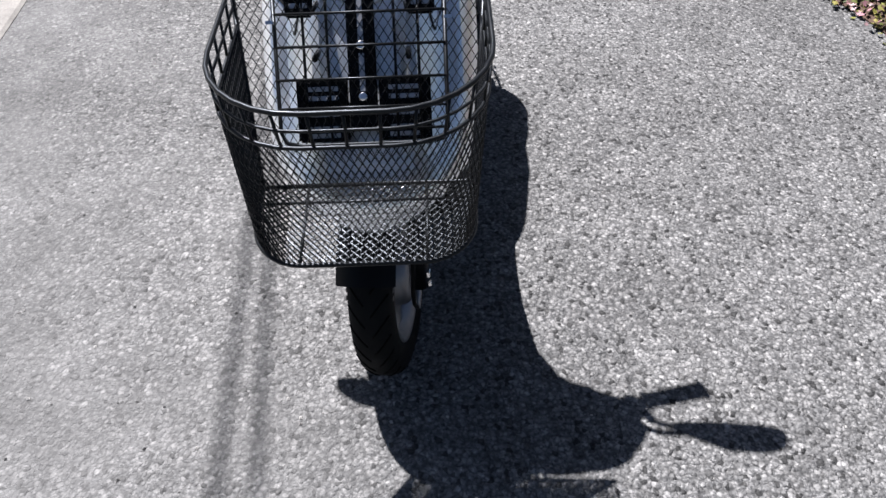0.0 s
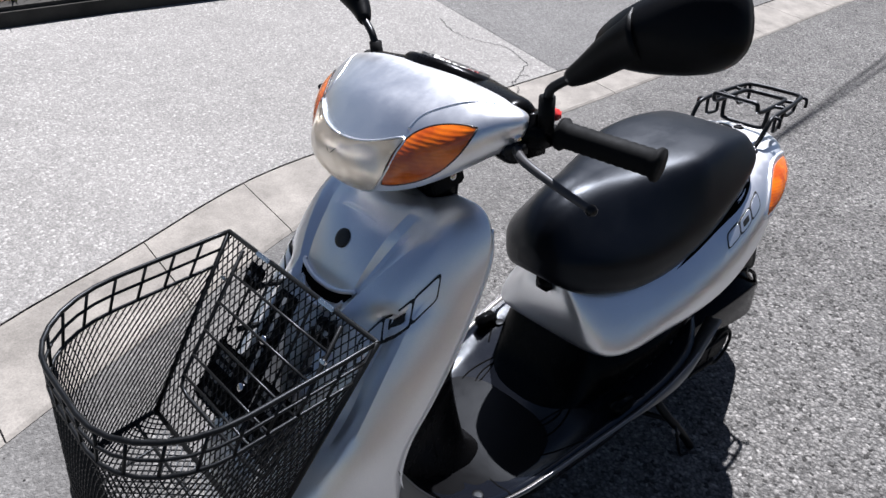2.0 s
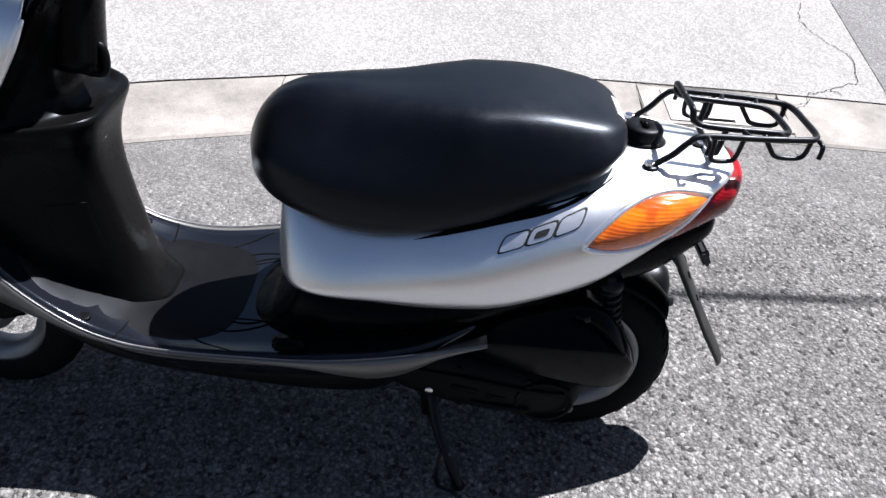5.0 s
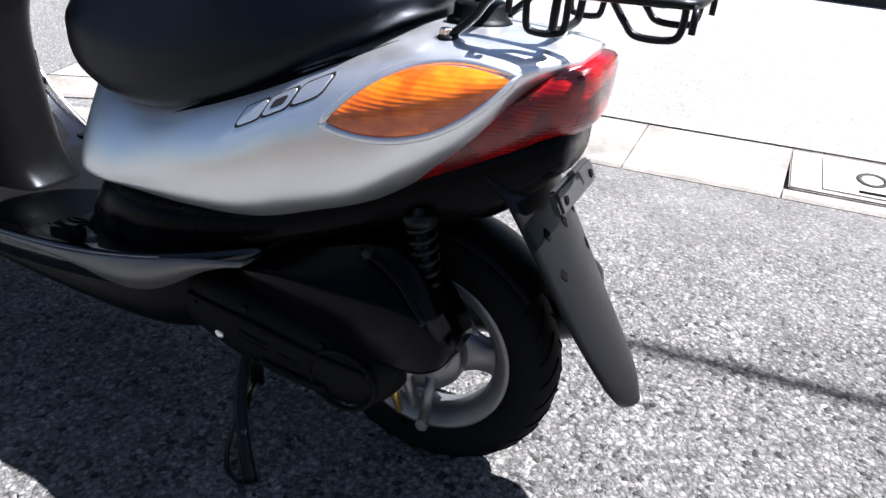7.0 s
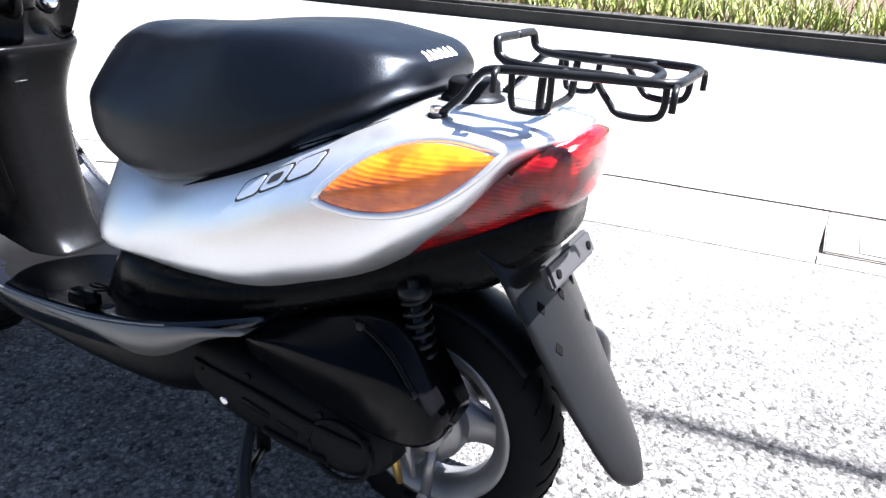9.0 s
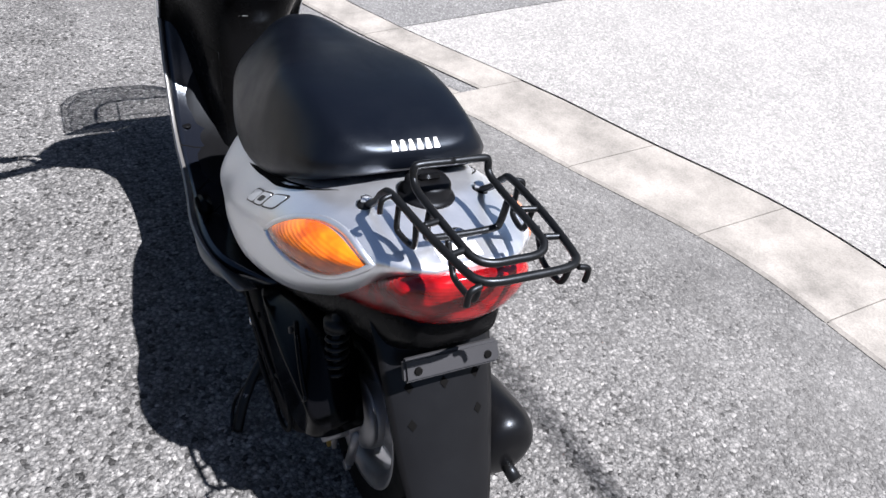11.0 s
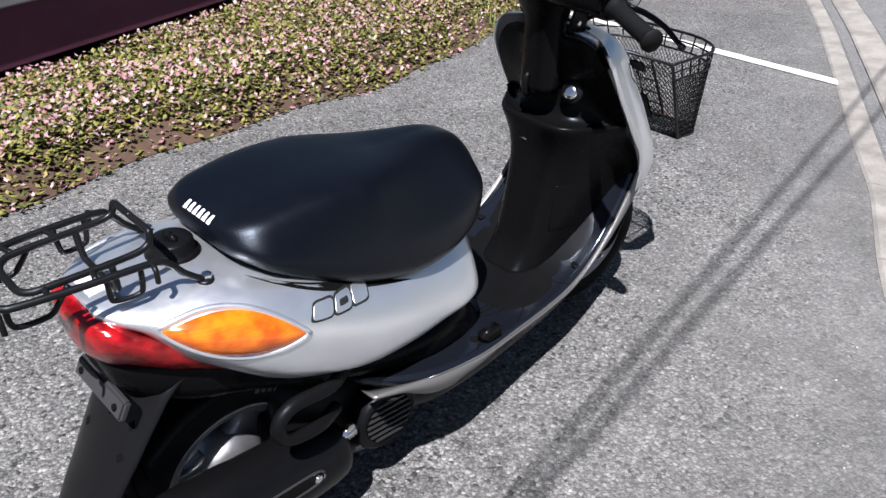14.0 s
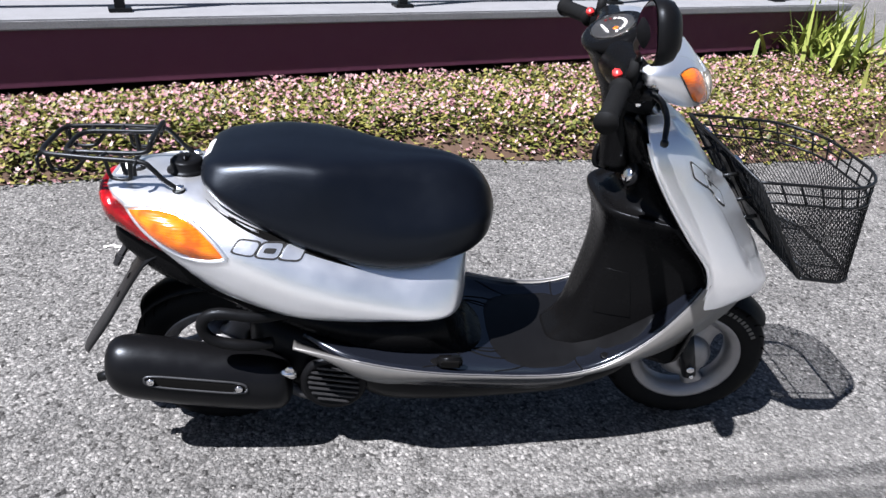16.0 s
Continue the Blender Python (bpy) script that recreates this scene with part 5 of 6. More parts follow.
tube("side_arm", catmull([(-0.318, 0.178, 0.07), (-0.312, 0.196, 0.03), (-0.318, 0.205, -0.005), (-0.345, 0.212, -0.012)], 4), 0.004, M_BLACKMETAL, stand, 8)
bm = box_bm((0.052, 0.03, 0.006), (-0.362, 0.212, -0.016), 0.002, pose(0, 0, 0, -5.18, 0, 18))
part("foot", bm, M_BLACKMETAL, stand)
bm = box_bm((0.03, 0.012, 0.022), (-0.325, 0.182, 0.052), 0.003, pose(0, 0, 0, 20, 20, 0))
part("lug", bm, M_ALU, stand)

# fuel cap
cap = turned("fuel_cap", [(0, 0.0005), (0, 0.040), (0.010, 0.041), (0.014, 0.037), (0.016, 0.0335), (0.030, 0.0325), (0.034, 0.029), (0.035, 0.0005)], M_BLACK_SATIN, scooter, (-0.590, 0, 0.674), "z", 40, "round black fuel cap")
bm = box_bm((0.012, 0.034, 0.007), (-0.590, 0, 0.711), 0.003)
part("finger_bar", bm, M_BLACK, cap)
sq = [(-0.727, -0.030), (-0.702, -0.030), (-0.702, 0.030), (-0.727, 0.030)]
patch("label", tree_body, (0, 0, 1.0), (1, 0, 0), (0, 1, 0), (0, 0, -1), [(x0 + (x1 - x0) * t / 4, y0 + (y1 - y0) * t / 4 + 0.012) for (x0, y0), (x1, y1) in zip(sq, sq[1:] + sq[:1]) for t in range(4)], M_WHITE, body, 0.0008, 0, 0.001, 3, "small white printed label")

# rack
rack = tagged(new("luggage_rack"), "black tubular steel luggage rack")
rack.parent = scooter
rack.location = (0.014, 0, -0.020)
T = 0.0052


def bent(name, pts, r=T, n=6):
    return tube(name, catmull(pts, n), r, M_BLACKMETAL, rack, 10)


bent("outer_frame", [(-0.607, 0.088, 0.700), (-0.632, 0.089, 0.722), (-0.650, 0.090, 0.745), (-0.672, 0.088, 0.757), (-0.76, 0.083, 0.760), (-0.834, 0.073, 0.761), (-0.854, 0.065, 0.761), (-0.862, 0.045, 0.761), (-0.863, 0, 0.761), (-0.862, -0.045, 0.761), (-0.854, -0.065, 0.761), (-0.834, -0.073, 0.761), (-0.76, -0.083, 0.760), (-0.672, -0.088, 0.757), (-0.650, -0.090, 0.745), (-0.632, -0.089, 0.722), (-0.607, -0.088, 0.700)])
bent("inner_rail", [(-0.655, 0.0, 0.785), (-0.655, 0.046, 0.785), (-0.656, 0.054, 0.780), (-0.662, 0.055, 0.766), (-0.690, 0.056, 0.760), (-0.79, 0.053, 0.759), (-0.815, 0.047, 0.757), (-0.825, 0.03, 0.755), (-0.826, 0, 0.755), (-0.825, -0.03, 0.755), (-0.815, -0.047, 0.757), (-0.79, -0.053, 0.759), (-0.690, -0.056, 0.760), (-0.662, -0.055, 0.766), (-0.656, -0.054, 0.780), (-0.655, -0.046, 0.785), (-0.655, 0.0, 0.785)])
bent("cross_bar", [(-0.715, 0.056, 0.756), (-0.713, 0.054, 0.722), (-0.712, 0.046, 0.712), (-0.712, 0, 0.710), (-0.712, -0.046, 0.712), (-0.713, -0.054, 0.722), (-0.715, -0.056, 0.756)], 0.005)
for s in (1, -1):
    bent("drop_loop", [(-0.775, 0.062 * s, 0.757), (-0.792, 0.062 * s, 0.735), (-0.806, 0.062 * s, 0.723), (-0.84, 0.060 * s, 0.723), (-0.850, 0.060 * s, 0.733), (-0.851, 0.062 * s, 0.757)], 0.004)
    bent("drop_loop", [(-0.690, 0.086 * s, 0.757), (-0.692, 0.086 * s, 0.724), (-0.70, 0.084 * s, 0.716), (-0.725, 0.080 * s, 0.716), (-0.733, 0.080 * s, 0.724), (-0.735, 0.084 * s, 0.757)], 0.004)
    for x, y in ((-0.675, 0.097), (-0.861, 0.073)):
        bent("hook", [(x, y * s - 0.008 * s, 0.758), (x - 0.002, y * s + 0.006 * s, 0.754), (x - 0.002, y * s + 0.007 * s, 0.735)], 0.0038)
    for x in (-0.74, -0.80):
        bent("brace", [(x, 0.055 * s, 0.759), (x - 0.006, 0.080 * s, 0.760)], 0.0042)
    foot = disc("foot_pad", (-0.603, 0.088 * s, 0.690), (0, 0, 1), 0.013, 0.010, M_BLACKMETAL, rack, 18)
    bolt((-0.600, 0.088 * s, 0.701), (0, 0, 1), 0.0085, rack)
bolt((-0.706, 0, 0.703), (-0.2, 0, 1), 0.010, rack)
disc("rubber_stop", (-0.700, 0, 0.694), (0, 0, 1), 0.012, 0.012, M_RUBBER, rack, 16)

# ---- basket ----
basket = tagged(new("front_basket"), "black wire basket with expanded metal sides")
basket.parent = scooter


BASKET = Matrix.Translation((0.60, 0.0, 0.776)) @ pose(0, 0, 0, 0.0, 0, 0.0) @ Matrix.Translation((-0.60, 0, -0.735))


def rim_line(k, n=7):
    """The basket's outline from the bottom (0) to the rim (1): straight at the rear, front corners rounded."""
    xr, xf, w, rr = 0.730 - 0.176 * k, 0.880 - 0.014 * k, 0.160 + 0.026 * k, 0.075 + 0.060 * k

    def low(x):
        """Height at this level: the bottom falls a little towards the front."""
        floor_z = 0.494 - 0.020 * (x - 0.73) / 0.17
        return floor_z + (0.735 - 0.018 * (x - 0.555) / 0.36 - floor_z) * k

    pts = [(xr + (xf - rr - xr) * j / n, -w) for j in range(n)]
    pts += [(xf - rr + rr * math.sin(a), -w + rr - rr * math.cos(a)) for a in (math.pi / 2 * j / n for j in range(n + 1))]
    pts += [(xf, (-w + rr) + (2 * w - 2 * rr) * j / n) for j in range(1, n)]
    pts += [(xf - rr + rr * math.cos(a), w - rr + rr * math.sin(a)) for a in (math.pi / 2 * j / n for j in range(n + 1))]
    pts += [(xf - rr + (xr - xf + rr) * j / n, w) for j in range(1, n + 1)]
    return [BASKET @ Vector((x, y, low(x))) for x, y in pts]


def along(pts, u):
    """The point at a share u of a polyline's length."""
    steps = [(b - a).length for a, b in zip(pts, pts[1:])]
    left = u * sum(steps)
    for a, b, l in zip(pts, pts[1:], steps):
        if left <= l:
            return a.lerp(b, left / l)
        left -= l
    return pts[-1]


def side_at(u, k):
    return along(rim_line(k), u)


def rear_at(u, k):
    a, b = rim_line(k)[0], rim_line(k)[-1]
    return a.lerp(b, u)


def floor_at(u, k):
    """Bottom: k from the rear edge to the front, u across."""
    w, rr, lim = 0.160, 0.075, 0.880
    y = -w + 2 * w * u
    if abs(y) > w - rr:
        lim = lim - rr + math.sqrt(max(0, rr ** 2 - (abs(y) - w + rr) ** 2))
    return BASKET @ Vector((0.730 + (lim - 0.730) * k, y, 0.494 - 0.020 * (lim - 0.730) * k / 0.17))


def lattice(name, at, nu, nv, k0, k1, r=0.00135):
    """Expanded metal: zigzag strands that meet in diamonds."""
    verts, faces = [], []
    for j in range(nv):
        pts = []
        for i in range(nu + 1):
            k = (j + ((i + j) % 2)) / nv
            pts.append(at(i / nu, k0 + (k1 - k0) * min(1, k)))
        v, f = loft(tube_rings(pts, r, 4))
        o = len(verts)
        verts += v
        faces += [tuple(q + o for q in t) for t in f]
    return tagged(mesh_ob(name, verts, faces, M_BLACKMETAL, basket, "", False), kind="stuff")


lattice("side_mesh", side_at, 150, 23, 0.0, 0.80)
lattice("rear_mesh", rear_at, 52, 28, 0.0, 1.0)
lattice("bottom_mesh", floor_at, 46, 24, 0.0, 1.0)
for k, r in ((1.0, 0.0036), (0.90, 0.0022), (0.80, 0.0028), (0.0, 0.0038)):
    p = rim_line(k)
    closed = p + ([p[0]] if k in (1.0, 0.0) else [])
    tube("rim_wire", closed, r, M_BLACKMETAL, basket, 8)
for j in range(21):
    u = j / 20
    tube("upright_wire", [side_at(u, 0.795), side_at(u, 1.0)], 0.0022, M_BLACKMETAL, basket, 6)
for s in (0, 1):
    tube("corner_wire", [rear_at(s, 0.0), rear_at(s, 1.0)], 0.004, M_BLACKMETAL, basket, 8)
REAR_N = (rear_at(0.5, 1) - rear_at(0.5, 0)).cross(Vector((0, 1, 0))).normalized()
if REAR_N.x < 0:
    REAR_N = -REAR_N


def on_rear(y, k, off=0.0):
    return rear_at(0.5, k) + Vector((0, y, 0)) + REAR_N * off


frame_pts = [(-0.125, 0.97), (-0.125, 0.27), (-0.118, 0.215), (-0.095, 0.20), (0.095, 0.20), (0.118, 0.215), (0.125, 0.27), (0.125, 0.97)]
tube("mount_frame", [on_rear(y, k, 0.006) for y, k in frame_pts], 0.0032, M_BLACKMETAL, basket, 8)
for k in (0.84, 0.68, 0.52, 0.38, 0.27):
    tube("mount_wire", [on_rear(-0.125, k, 0.007), on_rear(0.125, k, 0.007)], 0.0022, M_BLACKMETAL, basket, 6)
for y in (-0.085, -0.05, 0.05, 0.085):
    tube("mount_wire", [on_rear(y, 0.22, -0.003), on_rear(y, 0.95, -0.003)], 0.0022, M_BLACKMETAL, basket, 6)


def plate(name, y, k, w, h, t, material, off, parent, bevel=0.003):
    """A flat piece on the basket's rear wall."""
    zax = (rear_at(0.5, 1) - rear_at(0.5, 0)).normalized()
    m = Matrix((REAR_N, Vector((0, 1, 0)), zax)).transposed().to_4x4()
    m.translation = on_rear(y, k, off)
    bm = box_bm((t, w, h), (0, 0, 0), bevel)
    bmesh.ops.transform(bm, matrix=m, verts=bm.verts)
    return part(name, bm, material, parent, smooth=False)


mount = plate("mount_bar", 0.0, 0.60, 0.042, 0.195, 0.008, M_BLACK_SATIN, -0.006, basket)
plate("slot", 0.0, 0.80, 0.008, 0.062, 0.002, M_STEELWIRE, -0.001, mount, 0.0005)
plate("slot", 0.0, 0.55, 0.008, 0.055, 0.002, M_STEELWIRE, -0.001, mount, 0.0005)
for k in (0.68, 0.43):
    disc("mount_bolt", on_rear(0.0, k, 0.0), REAR_N, 0.007, 0.006, M_CHROME, mount, 12)
for s in (1, -1):
    low = plate("mount_plate", 0.062 * s, 0.37, 0.078, 0.095, 0.006, M_BLACK_SATIN, -0.008, basket)
    for k in (0.475, 0.43, 0.35, 0.28, 0.245):
        plate("slot", 0.060 * s, k, 0.045, 0.007, 0.002, M_STEELWIRE, -0.0045, low, 0.0005)
    plate("mount_tab", 0.090 * s, 0.885, 0.042, 0.034, 0.005, M_BLACK_SATIN, -0.006, basket)
    for d in (-0.008, 0.008):
        plate("tab_slot", 0.090 * s + d, 0.885, 0.011, 0.007, 0.002, M_STEELWIRE, -0.003, basket, 0.0005)
    for k in (0.86, 0.62, 0.44):
        a = on_rear(0.070 * s, k, -0.004)
        hit = lay(tree_shield, a, (1, 0, 0), (0, 1, 0), Vector((-0.95, 0, -0.15)).normalized(), 0, 0, -0.004)
        tube("mount_rod", [a, hit], 0.0045, M_BLACKMETAL, basket, 8)
    plate("clip", 0.13 * s, 0.80, 0.012, 0.005, 0.006, M_CHROME, 0.012, basket, 0.001)
    plate("clip", 0.08 * s, 1.0, 0.036, 0.007, 0.007, M_CHROME, 0.002, basket, 0.002)
tube("bottom_wire", [floor_at(0.0, 0.45), floor_at(1.0, 0.45)], 0.0025, M_BLACKMETAL, basket, 6)
for u in (0.22, 0.78):
    tube("bottom_wire", [floor_at(u, 0.0), floor_at(u, 1.0)], 0.0025, M_BLACKMETAL, basket, 6)


# cables from the levers into the neck, hinge under the seat's nose, bracket under the cowl
for s in (1, -1):
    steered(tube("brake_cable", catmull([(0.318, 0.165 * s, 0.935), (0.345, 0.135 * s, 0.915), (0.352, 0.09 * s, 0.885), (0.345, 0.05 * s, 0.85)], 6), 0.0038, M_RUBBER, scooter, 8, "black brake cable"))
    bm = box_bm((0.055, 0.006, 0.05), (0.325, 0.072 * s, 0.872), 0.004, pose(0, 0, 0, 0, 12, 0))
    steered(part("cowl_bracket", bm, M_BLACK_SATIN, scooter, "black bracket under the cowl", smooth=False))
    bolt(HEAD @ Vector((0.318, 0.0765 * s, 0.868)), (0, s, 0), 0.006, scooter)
bm = box_bm((0.03, 0.035, 0.03), (0.004, 0, 0.535), 0.006)
part("seat_hinge", bm, M_BLACK, scooter, "black hinge under the seat's nose")


# ---- plants and small things on the ground ----
def leafy(name, stops, rough=0.6):
    m = mat(name, stops[0][1], rough, spec=0.3)
    g = m.node_tree.nodes.new("ShaderNodeNewGeometry")
    m.node_tree.nodes["Principled BSDF"].inputs["Subsurface Weight"].default_value = 0.0
    return put(m, Base_Color=ramp(m, g.outputs["Random Per Island"], stops))


M_LEAF = leafy("leaf_green", [(0.0, (0.0284, 0.0379, 0.00754)), (0.35, (0.0806, 0.0902, 0.0162)), (0.7, (0.142, 0.142, 0.0284)), (1.0, (0.189, 0.152, 0.0473))])
M_GRASS = leafy("grass_green", [(0.0, (0.0592, 0.0888, 0.0148)), (0.5, (0.148, 0.192, 0.0333)), (1.0, (0.252, 0.259, 0.074))])
M_PETAL = leafy("pink_petal", [(0.0, (0.234, 0.104, 0.124)), (0.5, (0.299, 0.169, 0.182)), (1.0, (0.352, 0.274, 0.267))])
rng = np.random.default_rng(7)


def bed_top(x, y):
    e = bed_edge(x)
    back = 2.92 + 0.4075 * x + 0.8
    j = np.clip((y - e) / (back - e), 0, 1) * 24
    return 0.09 * np.minimum(1, j / 3) * (1 - 0.6 * np.maximum(0, j - 14) / 10)


def scatter(name, spots, make, material, label, category):
    """Many small pieces joined: make(n) gives corner offsets (n, k, 3) with faces of k corners."""
    corners, quads = make(len(spots))
    n, k, _ = corners.shape
    verts = (corners + np.array(spots)[:, None, :]).reshape(-1, 3)
    faces = [tuple(int(i) + r * k for i in q) for r in range(n) for q in quads]
    me = bpy.data.meshes.new(name)
    me.from_pydata(verts.tolist(), [], faces)
    me.materials.append(material)
    return tagged(new(name, me), label, category, kind="stuff")


def leaves(size, tilt):
    def make(n):
        a = rng.uniform(0, 2 * np.pi, n)
        t = rng.uniform(tilt[0], tilt[1], n)
        l = rng.uniform(0.6, 1.3, n) * size
        d = np.stack([np.cos(a) * np.cos(t), np.sin(a) * np.cos(t), np.sin(t)], 1)
        s = np.stack([-np.sin(a), np.cos(a), 0 * a], 1)
        up = np.cross(d, s)
        l = l[:, None]
        c = np.stack([0 * d, d * l * 0.5 + s * l * 0.34 - up * l * 0.06, d * l, d * l * 0.5 - s * l * 0.34 - up * l * 0.06], 1)
        return c, [(0, 1, 2), (0, 2, 3)]
    return make


def petals(size):
    def make(n):
        base = []
        for k in range(10):
            r = size if k % 2 == 0 else size * 0.55
            base.append((r * math.cos(k * math.pi / 5), r * math.sin(k * math.pi / 5), 0.002 if k % 2 == 0 else 0))
        b = np.array(base)
        a, tx, ty = rng.uniform(0, 6.28, n), rng.normal(0, 0.45, n), rng.normal(0, 0.45, n)
        sc = rng.uniform(0.7, 1.3, n)[:, None]
        x = (b[None, :, 0] * np.cos(a)[:, None] - b[None, :, 1] * np.sin(a)[:, None]) * sc
        y = (b[None, :, 0] * np.sin(a)[:, None] + b[None, :, 1] * np.cos(a)[:, None]) * sc
        z = b[None, :, 2] * sc + x * tx[:, None] + y * ty[:, None]
        return np.stack([x, y, z], 2), [tuple(range(10))]
    return make


def bed_spots(n, lift, spread, x0=-4.2, x1=3.95):
    """Places over the flower bed, in clumps, thinning towards the edge."""
    out = []
    while len(out) < n:
        x = rng.uniform(x0, x1)
        e = bed_edge(x)
        back = min(2.92 + 0.4075 * x + 0.02, e + 2.2)
        y = e - 0.04 + (back - e) * rng.uniform(0, 1)
        d = noise.noise((x * 1.9, y * 1.9, 3.0))
        if y - e < 0.12 and rng.uniform() < 0.55 - (y - e) * 4:
            continue
        if d < -0.28 and rng.uniform() < 0.5:
            continue
        out.append((x, y, float(bed_top(x, max(y, e))) + lift * (1 + 0.5 * d) * min(1.0, 0.25 + (y - e) * 3) + rng.uniform(-spread, spread) * 0.5))
    return out


scatter("ground_cover", bed_spots(48000, 0.04, 0.05), leaves(0.030, (-0.2, 0.9)), M_LEAF, "low olive green ground cover leaves in the bed", "ground cover")
scatter("bed_flowers", bed_spots(11500, 0.07, 0.03), petals(0.0110), M_PETAL, "small pale pink flowers over the ground cover", "flowers")


def blades(n_blades, spots, length, width, droop, material, name, label, category):
    """Arching strap leaves that rise from spots."""
    verts, faces = [], []
    for (x, y, z), l in zip(spots, rng.uniform(length[0], length[1], n_blades)):
        a = rng.uniform(0, 6.28)
        lean = rng.uniform(0.15, 0.9)
        d = np.array([math.cos(a), math.sin(a), 0])
        s = np.array([-math.sin(a), math.cos(a), 0])
        o = len(verts)
        for k in range(5):
            t = k / 4
            p = np.array([x, y, z]) + d * l * lean * t + np.array([0, 0, 1]) * l * (t - droop * lean * t * t)
            w = width * (1 - t ** 2) * 0.5 + 0.0004
            verts += [tuple(p - s * w), tuple(p + s * w)]
        faces += [(o + 2 * k, o + 2 * k + 1, o + 2 * k + 3, o + 2 * k + 2) for k in range(4)]
    me = bpy.data.meshes.new(name)
    me.from_pydata(verts, [], faces)
    me.materials.append(material)
    ob = new(name, me)
    return tagged(ob, label, category)


spots = [(3.15 + rng.normal(0, 0.22), 4.15 + rng.normal(0, 0.25), 0.05) for _ in range(260)]
tagged(blades(260, spots, (0.35, 0.75), 0.035, 0.75, M_GRASS, "strap_leaf_plant", "bright green strap-leaved plant at the deck's end", "plant"), kind="stuff")
spots = [(rng.uniform(-4.5, 7), VERGE - 0.10 - abs(rng.normal(0, 0.45)), 0.335) for _ in range(9000)]
tagged(blades(9000, spots, (0.06, 0.24), 0.008, 0.5, M_GRASS, "verge_grass", "sunlit rough grass behind the far kerb", "grass"), kind="stuff")
spots = [(2.6 + rng.uniform(0, 1.1), 2.25 + rng.uniform(0, 1.6), 0.02) for _ in range(900)]
tagged(blades(900, spots, (0.05, 0.16), 0.008, 0.5, M_GRASS, "bed_grass", "tufts of grass at the end of the bed", "grass"), kind="stuff")

# sprayed white mark on the asphalt
M_SPRAY = concrete("sprayed_paint", (0.52, 0.51, 0.5), 0.35)


def stroke(bm, pts, w):
    """A flat brush stroke through points."""
    line = catmull([(x, y, 0.004) for x, y in pts], 5)
    sides = []
    for i, p in enumerate(line):
        d = (line[min(i + 1, len(line) - 1)] - line[max(i - 1, 0)]).normalized()
        q = Vector((-d.y, d.x, 0)) * w * (0.75 + 0.35 * math.sin(i * 1.7))
        sides.append((bm.verts.new(p - q), bm.verts.new(p + q)))
    for (a0, b0), (a1, b1) in zip(sides, sides[1:]):
        bm.faces.new((a0, a1, b1, b0))


bm = bmesh.new()
stroke(bm, [(-0.075, 0.0), (-0.045, 0.012), (-0.02, -0.006), (0.005, 0.012), (0.035, 0.006), (0.06, 0.018), (0.075, 0.036)], 0.010)
stroke(bm, [(-0.02, -0.02), (0.005, -0.028), (0.03, -0.012), (0.045, -0.024)], 0.009)
stroke(bm, [(0.01, 0.03), (0.02, 0.0), (0.015, -0.03)], 0.006)
mark = part("painted_mark", bm, M_SPRAY, None, "small sprayed white squiggle on the asphalt", False)
mark.matrix_world = pose(-1.075, 0.858, 0, 0, 0, 8)
tagged(mark, category="paint mark", kind="structure")

# rusty stain, pale scrape and a round cover in the asphalt
bm = bmesh.new()
for k in range(5):
    stroke(bm, [(-0.10 + 0.03 * (k % 2), -0.016 + 0.009 * k), (-0.03, -0.02 + 0.008 * k), (0.04 + 0.015 * k, -0.024 + 0.006 * k), (0.10 - 0.02 * (k % 3), -0.03 + 0.008 * k)], 0.0045)
stain = part("rust_stain", bm, asphalt("rusty_asphalt", (0.07, 0.045, 0.034), (0.155, 0.112, 0.09), (0.23, 0.185, 0.16)), None, "faint reddish-brown rust stain on the asphalt", False)
stain.matrix_world = pose(2.2, 0.66, 0, 0, 0, -12)
tagged(stain, category="stain", kind="structure")
bm = bmesh.new()
stroke(bm, [(0.0, -0.15), (0.012, -0.05), (-0.006, 0.05), (0.008, 0.15)], 0.022)
scrape = part("pale_scrape", bm, asphalt("scraped_asphalt", (0.09, 0.09, 0.09), (0.165, 0.164, 0.16), (0.24, 0.236, 0.229)), None, "pale scraped streak on the asphalt", False)
scrape.matrix_world = pose(-1.955, 0.92, 0)
tagged(scrape, category="scrape", kind="structure")
cover = turned("valve_cover", [(0.0, 0.001), (0.005, 0.03), (0.005, 0.104), (0.002, 0.108), (0.002, 0.116), (0.005, 0.120), (0.005, 0.130), (-0.002, 0.133)], M_ASPHALT_GREY, None, (0, 0, 0), "z", 36)
cover.matrix_world = pose(-2.42, 0.64, 0.001)
tagged(cover, "worn round cover flush in the grey asphalt", "cover", kind="structure")

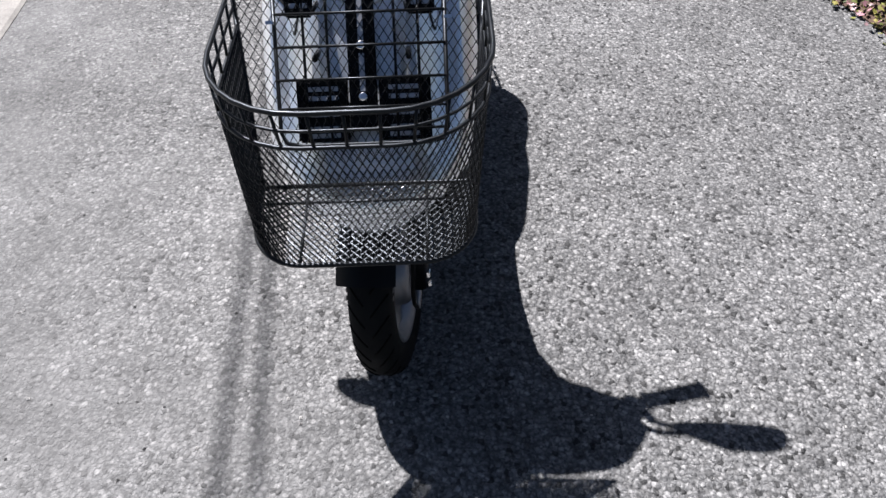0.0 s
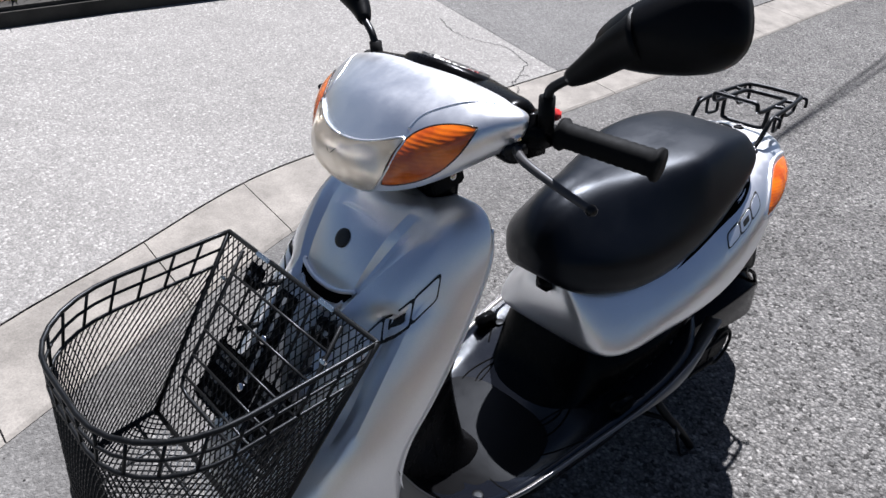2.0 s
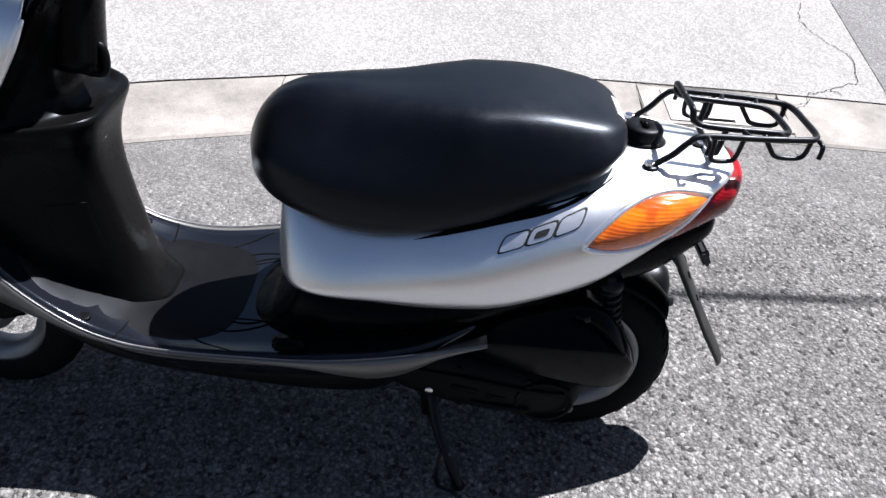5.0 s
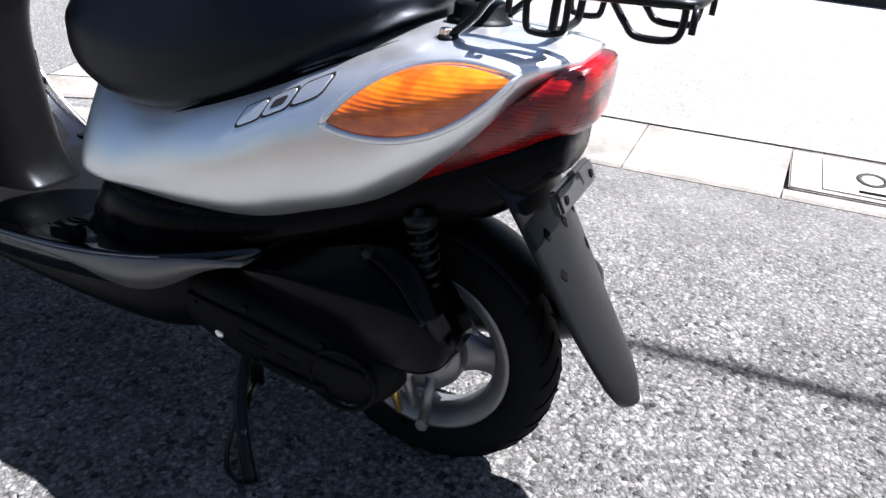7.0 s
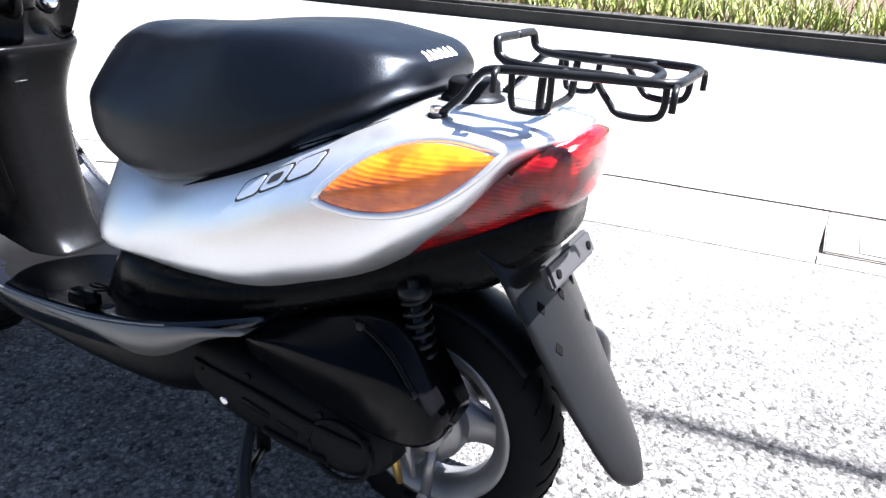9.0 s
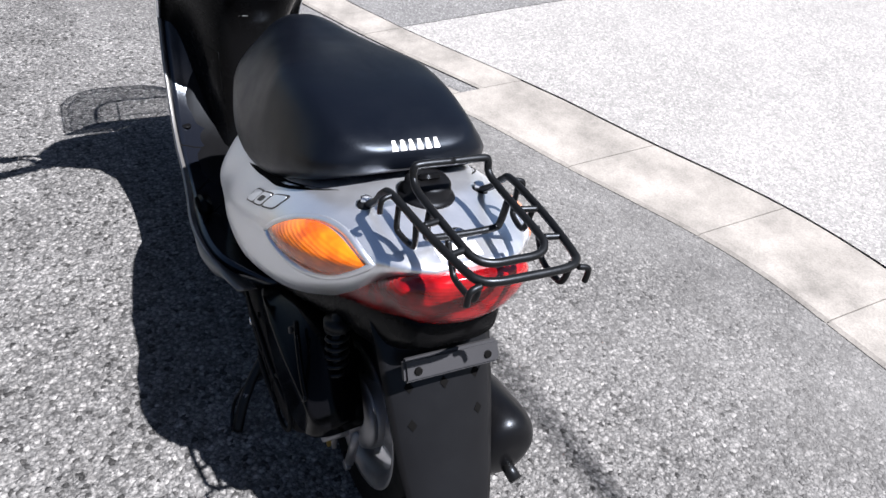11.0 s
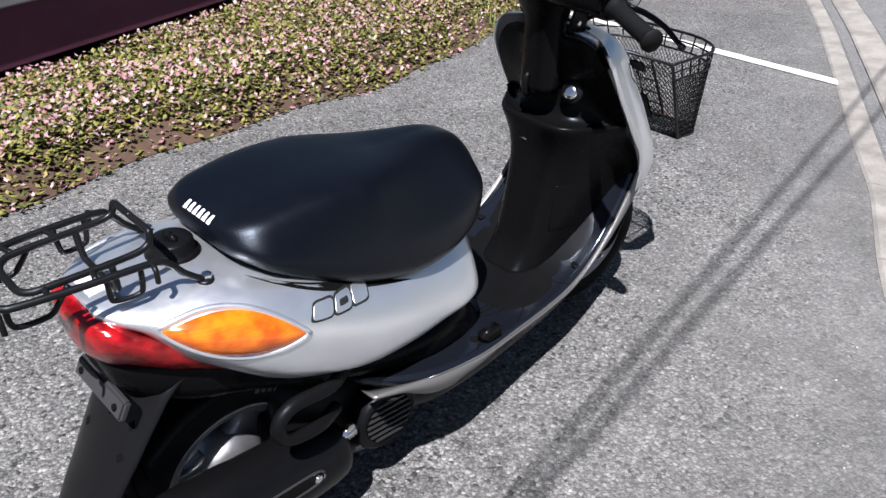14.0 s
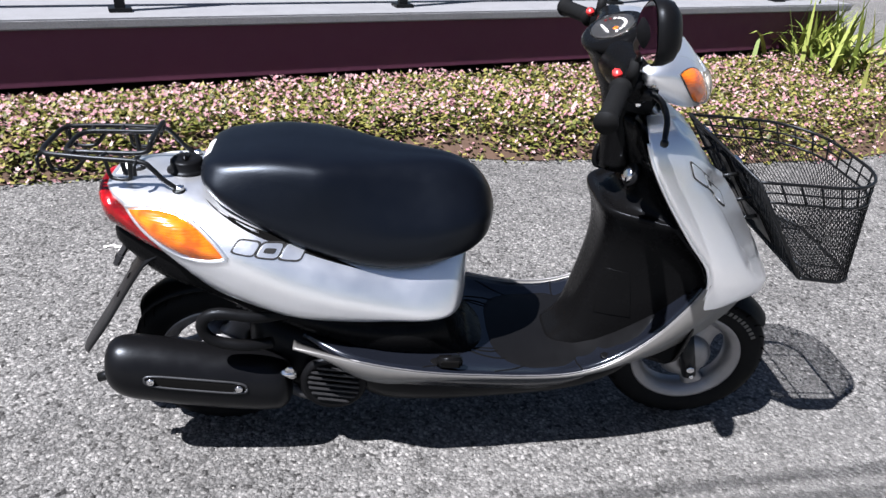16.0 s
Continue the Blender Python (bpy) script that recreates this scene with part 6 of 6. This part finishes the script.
# cracks in the pale pavement: sunken dark lines along broken paths
M_CRACK = mat("crack", (0.03, 0.03, 0.029), 0.95, spec=0.1)
crack_rng = random.Random(5)
CRACKS = [[(-1.60, -1.66), (-1.66, -1.68), (-1.71, -1.78), (-1.80, -1.83), (-1.85, -1.79)], [(-1.80, -1.83), (-1.94, -1.90), (-1.99, -2.12), (-1.87, -2.28), (-1.83, -2.40), (-1.90, -2.62)]]
for path in CRACKS:
    fine = []
    for (x0, y0), (x1, y1) in zip(path, path[1:]):
        for k in range(6):
            t = k / 6
            fine.append((x0 + (x1 - x0) * t + crack_rng.uniform(-0.008, 0.008), y0 + (y1 - y0) * t + crack_rng.uniform(-0.008, 0.008)))
    bm = bmesh.new()
    stroke(bm, fine, 0.0022)
    bm.verts.ensure_lookup_table()
    for v in bm.verts:
        v.co.z = PAVE + 0.003 + pave_rise(edge(v.co.x, 0.335) - v.co.y)
    tagged(part("crack", bm, M_CRACK, None, "fine dark crack across the pale asphalt", False), category="crack", kind="structure")

# loose chips on the asphalt
spots = [(rng.uniform(-2.6, 2.2), rng.uniform(-0.9, 1.9), 0.001) for _ in range(900)]


def chips(n):
    b = np.array([(-1, -0.7, 0), (0.9, -0.8, 0), (1, 0.7, 0), (-0.8, 0.8, 0), (0.1, 0.0, 0.9)])
    a = rng.uniform(0, 6.28, n)
    sc = rng.uniform(0.0012, 0.0042, n)
    x = (b[None, :, 0] * np.cos(a)[:, None] - b[None, :, 1] * np.sin(a)[:, None]) * sc[:, None]
    y = (b[None, :, 0] * np.sin(a)[:, None] + b[None, :, 1] * np.cos(a)[:, None]) * sc[:, None]
    return np.stack([x, y, b[None, :, 2] * sc[:, None]], 2), [(0, 1, 4), (1, 2, 4), (2, 3, 4), (3, 0, 4)]


scatter("loose_chips", spots, chips, leafy("stone_chip", [(0.0, (0.035, 0.035, 0.035)), (0.4, (0.12, 0.115, 0.11)), (1.0, (0.36, 0.35, 0.33))], 0.9), "loose stone chips on the asphalt", "gravel")

# overhead cables, whose shadows cross the yard
H = 4.0
for (x0, y0), (x1, y1) in (((-0.34, -0.385), (2.82, 0.03)), ((-0.34, -0.422), (2.42, -0.13))):
    d = Vector((x1 - x0, y1 - y0, 0)).normalized()
    c = Vector((x0, y0, 0)) - SHADOW * H
    line = [c + d * t + Vector((0, 0, 0.0009 * t * t)) for t in range(-14, 15, 2)]
    cable = tube("overhead_cable", line, 0.009, M_RUBBER, None, 8)
    tagged(cable, "black overhead cable high above the yard", "cable", "overhead cables")

# far wall past the road
bm = box_bm((0.2, 7.0, 0.7), (0, 0, 0.35), 0.01)
wall = part("wall_east", bm, concrete("old_wall", (0.2, 0.195, 0.18), 0.4), None, "weathered concrete wall beyond the road", smooth=False)
wall.matrix_world = pose(9.0, 6.5, 0, 0, 0, -14)
tagged(wall, category="wall", kind="structure")
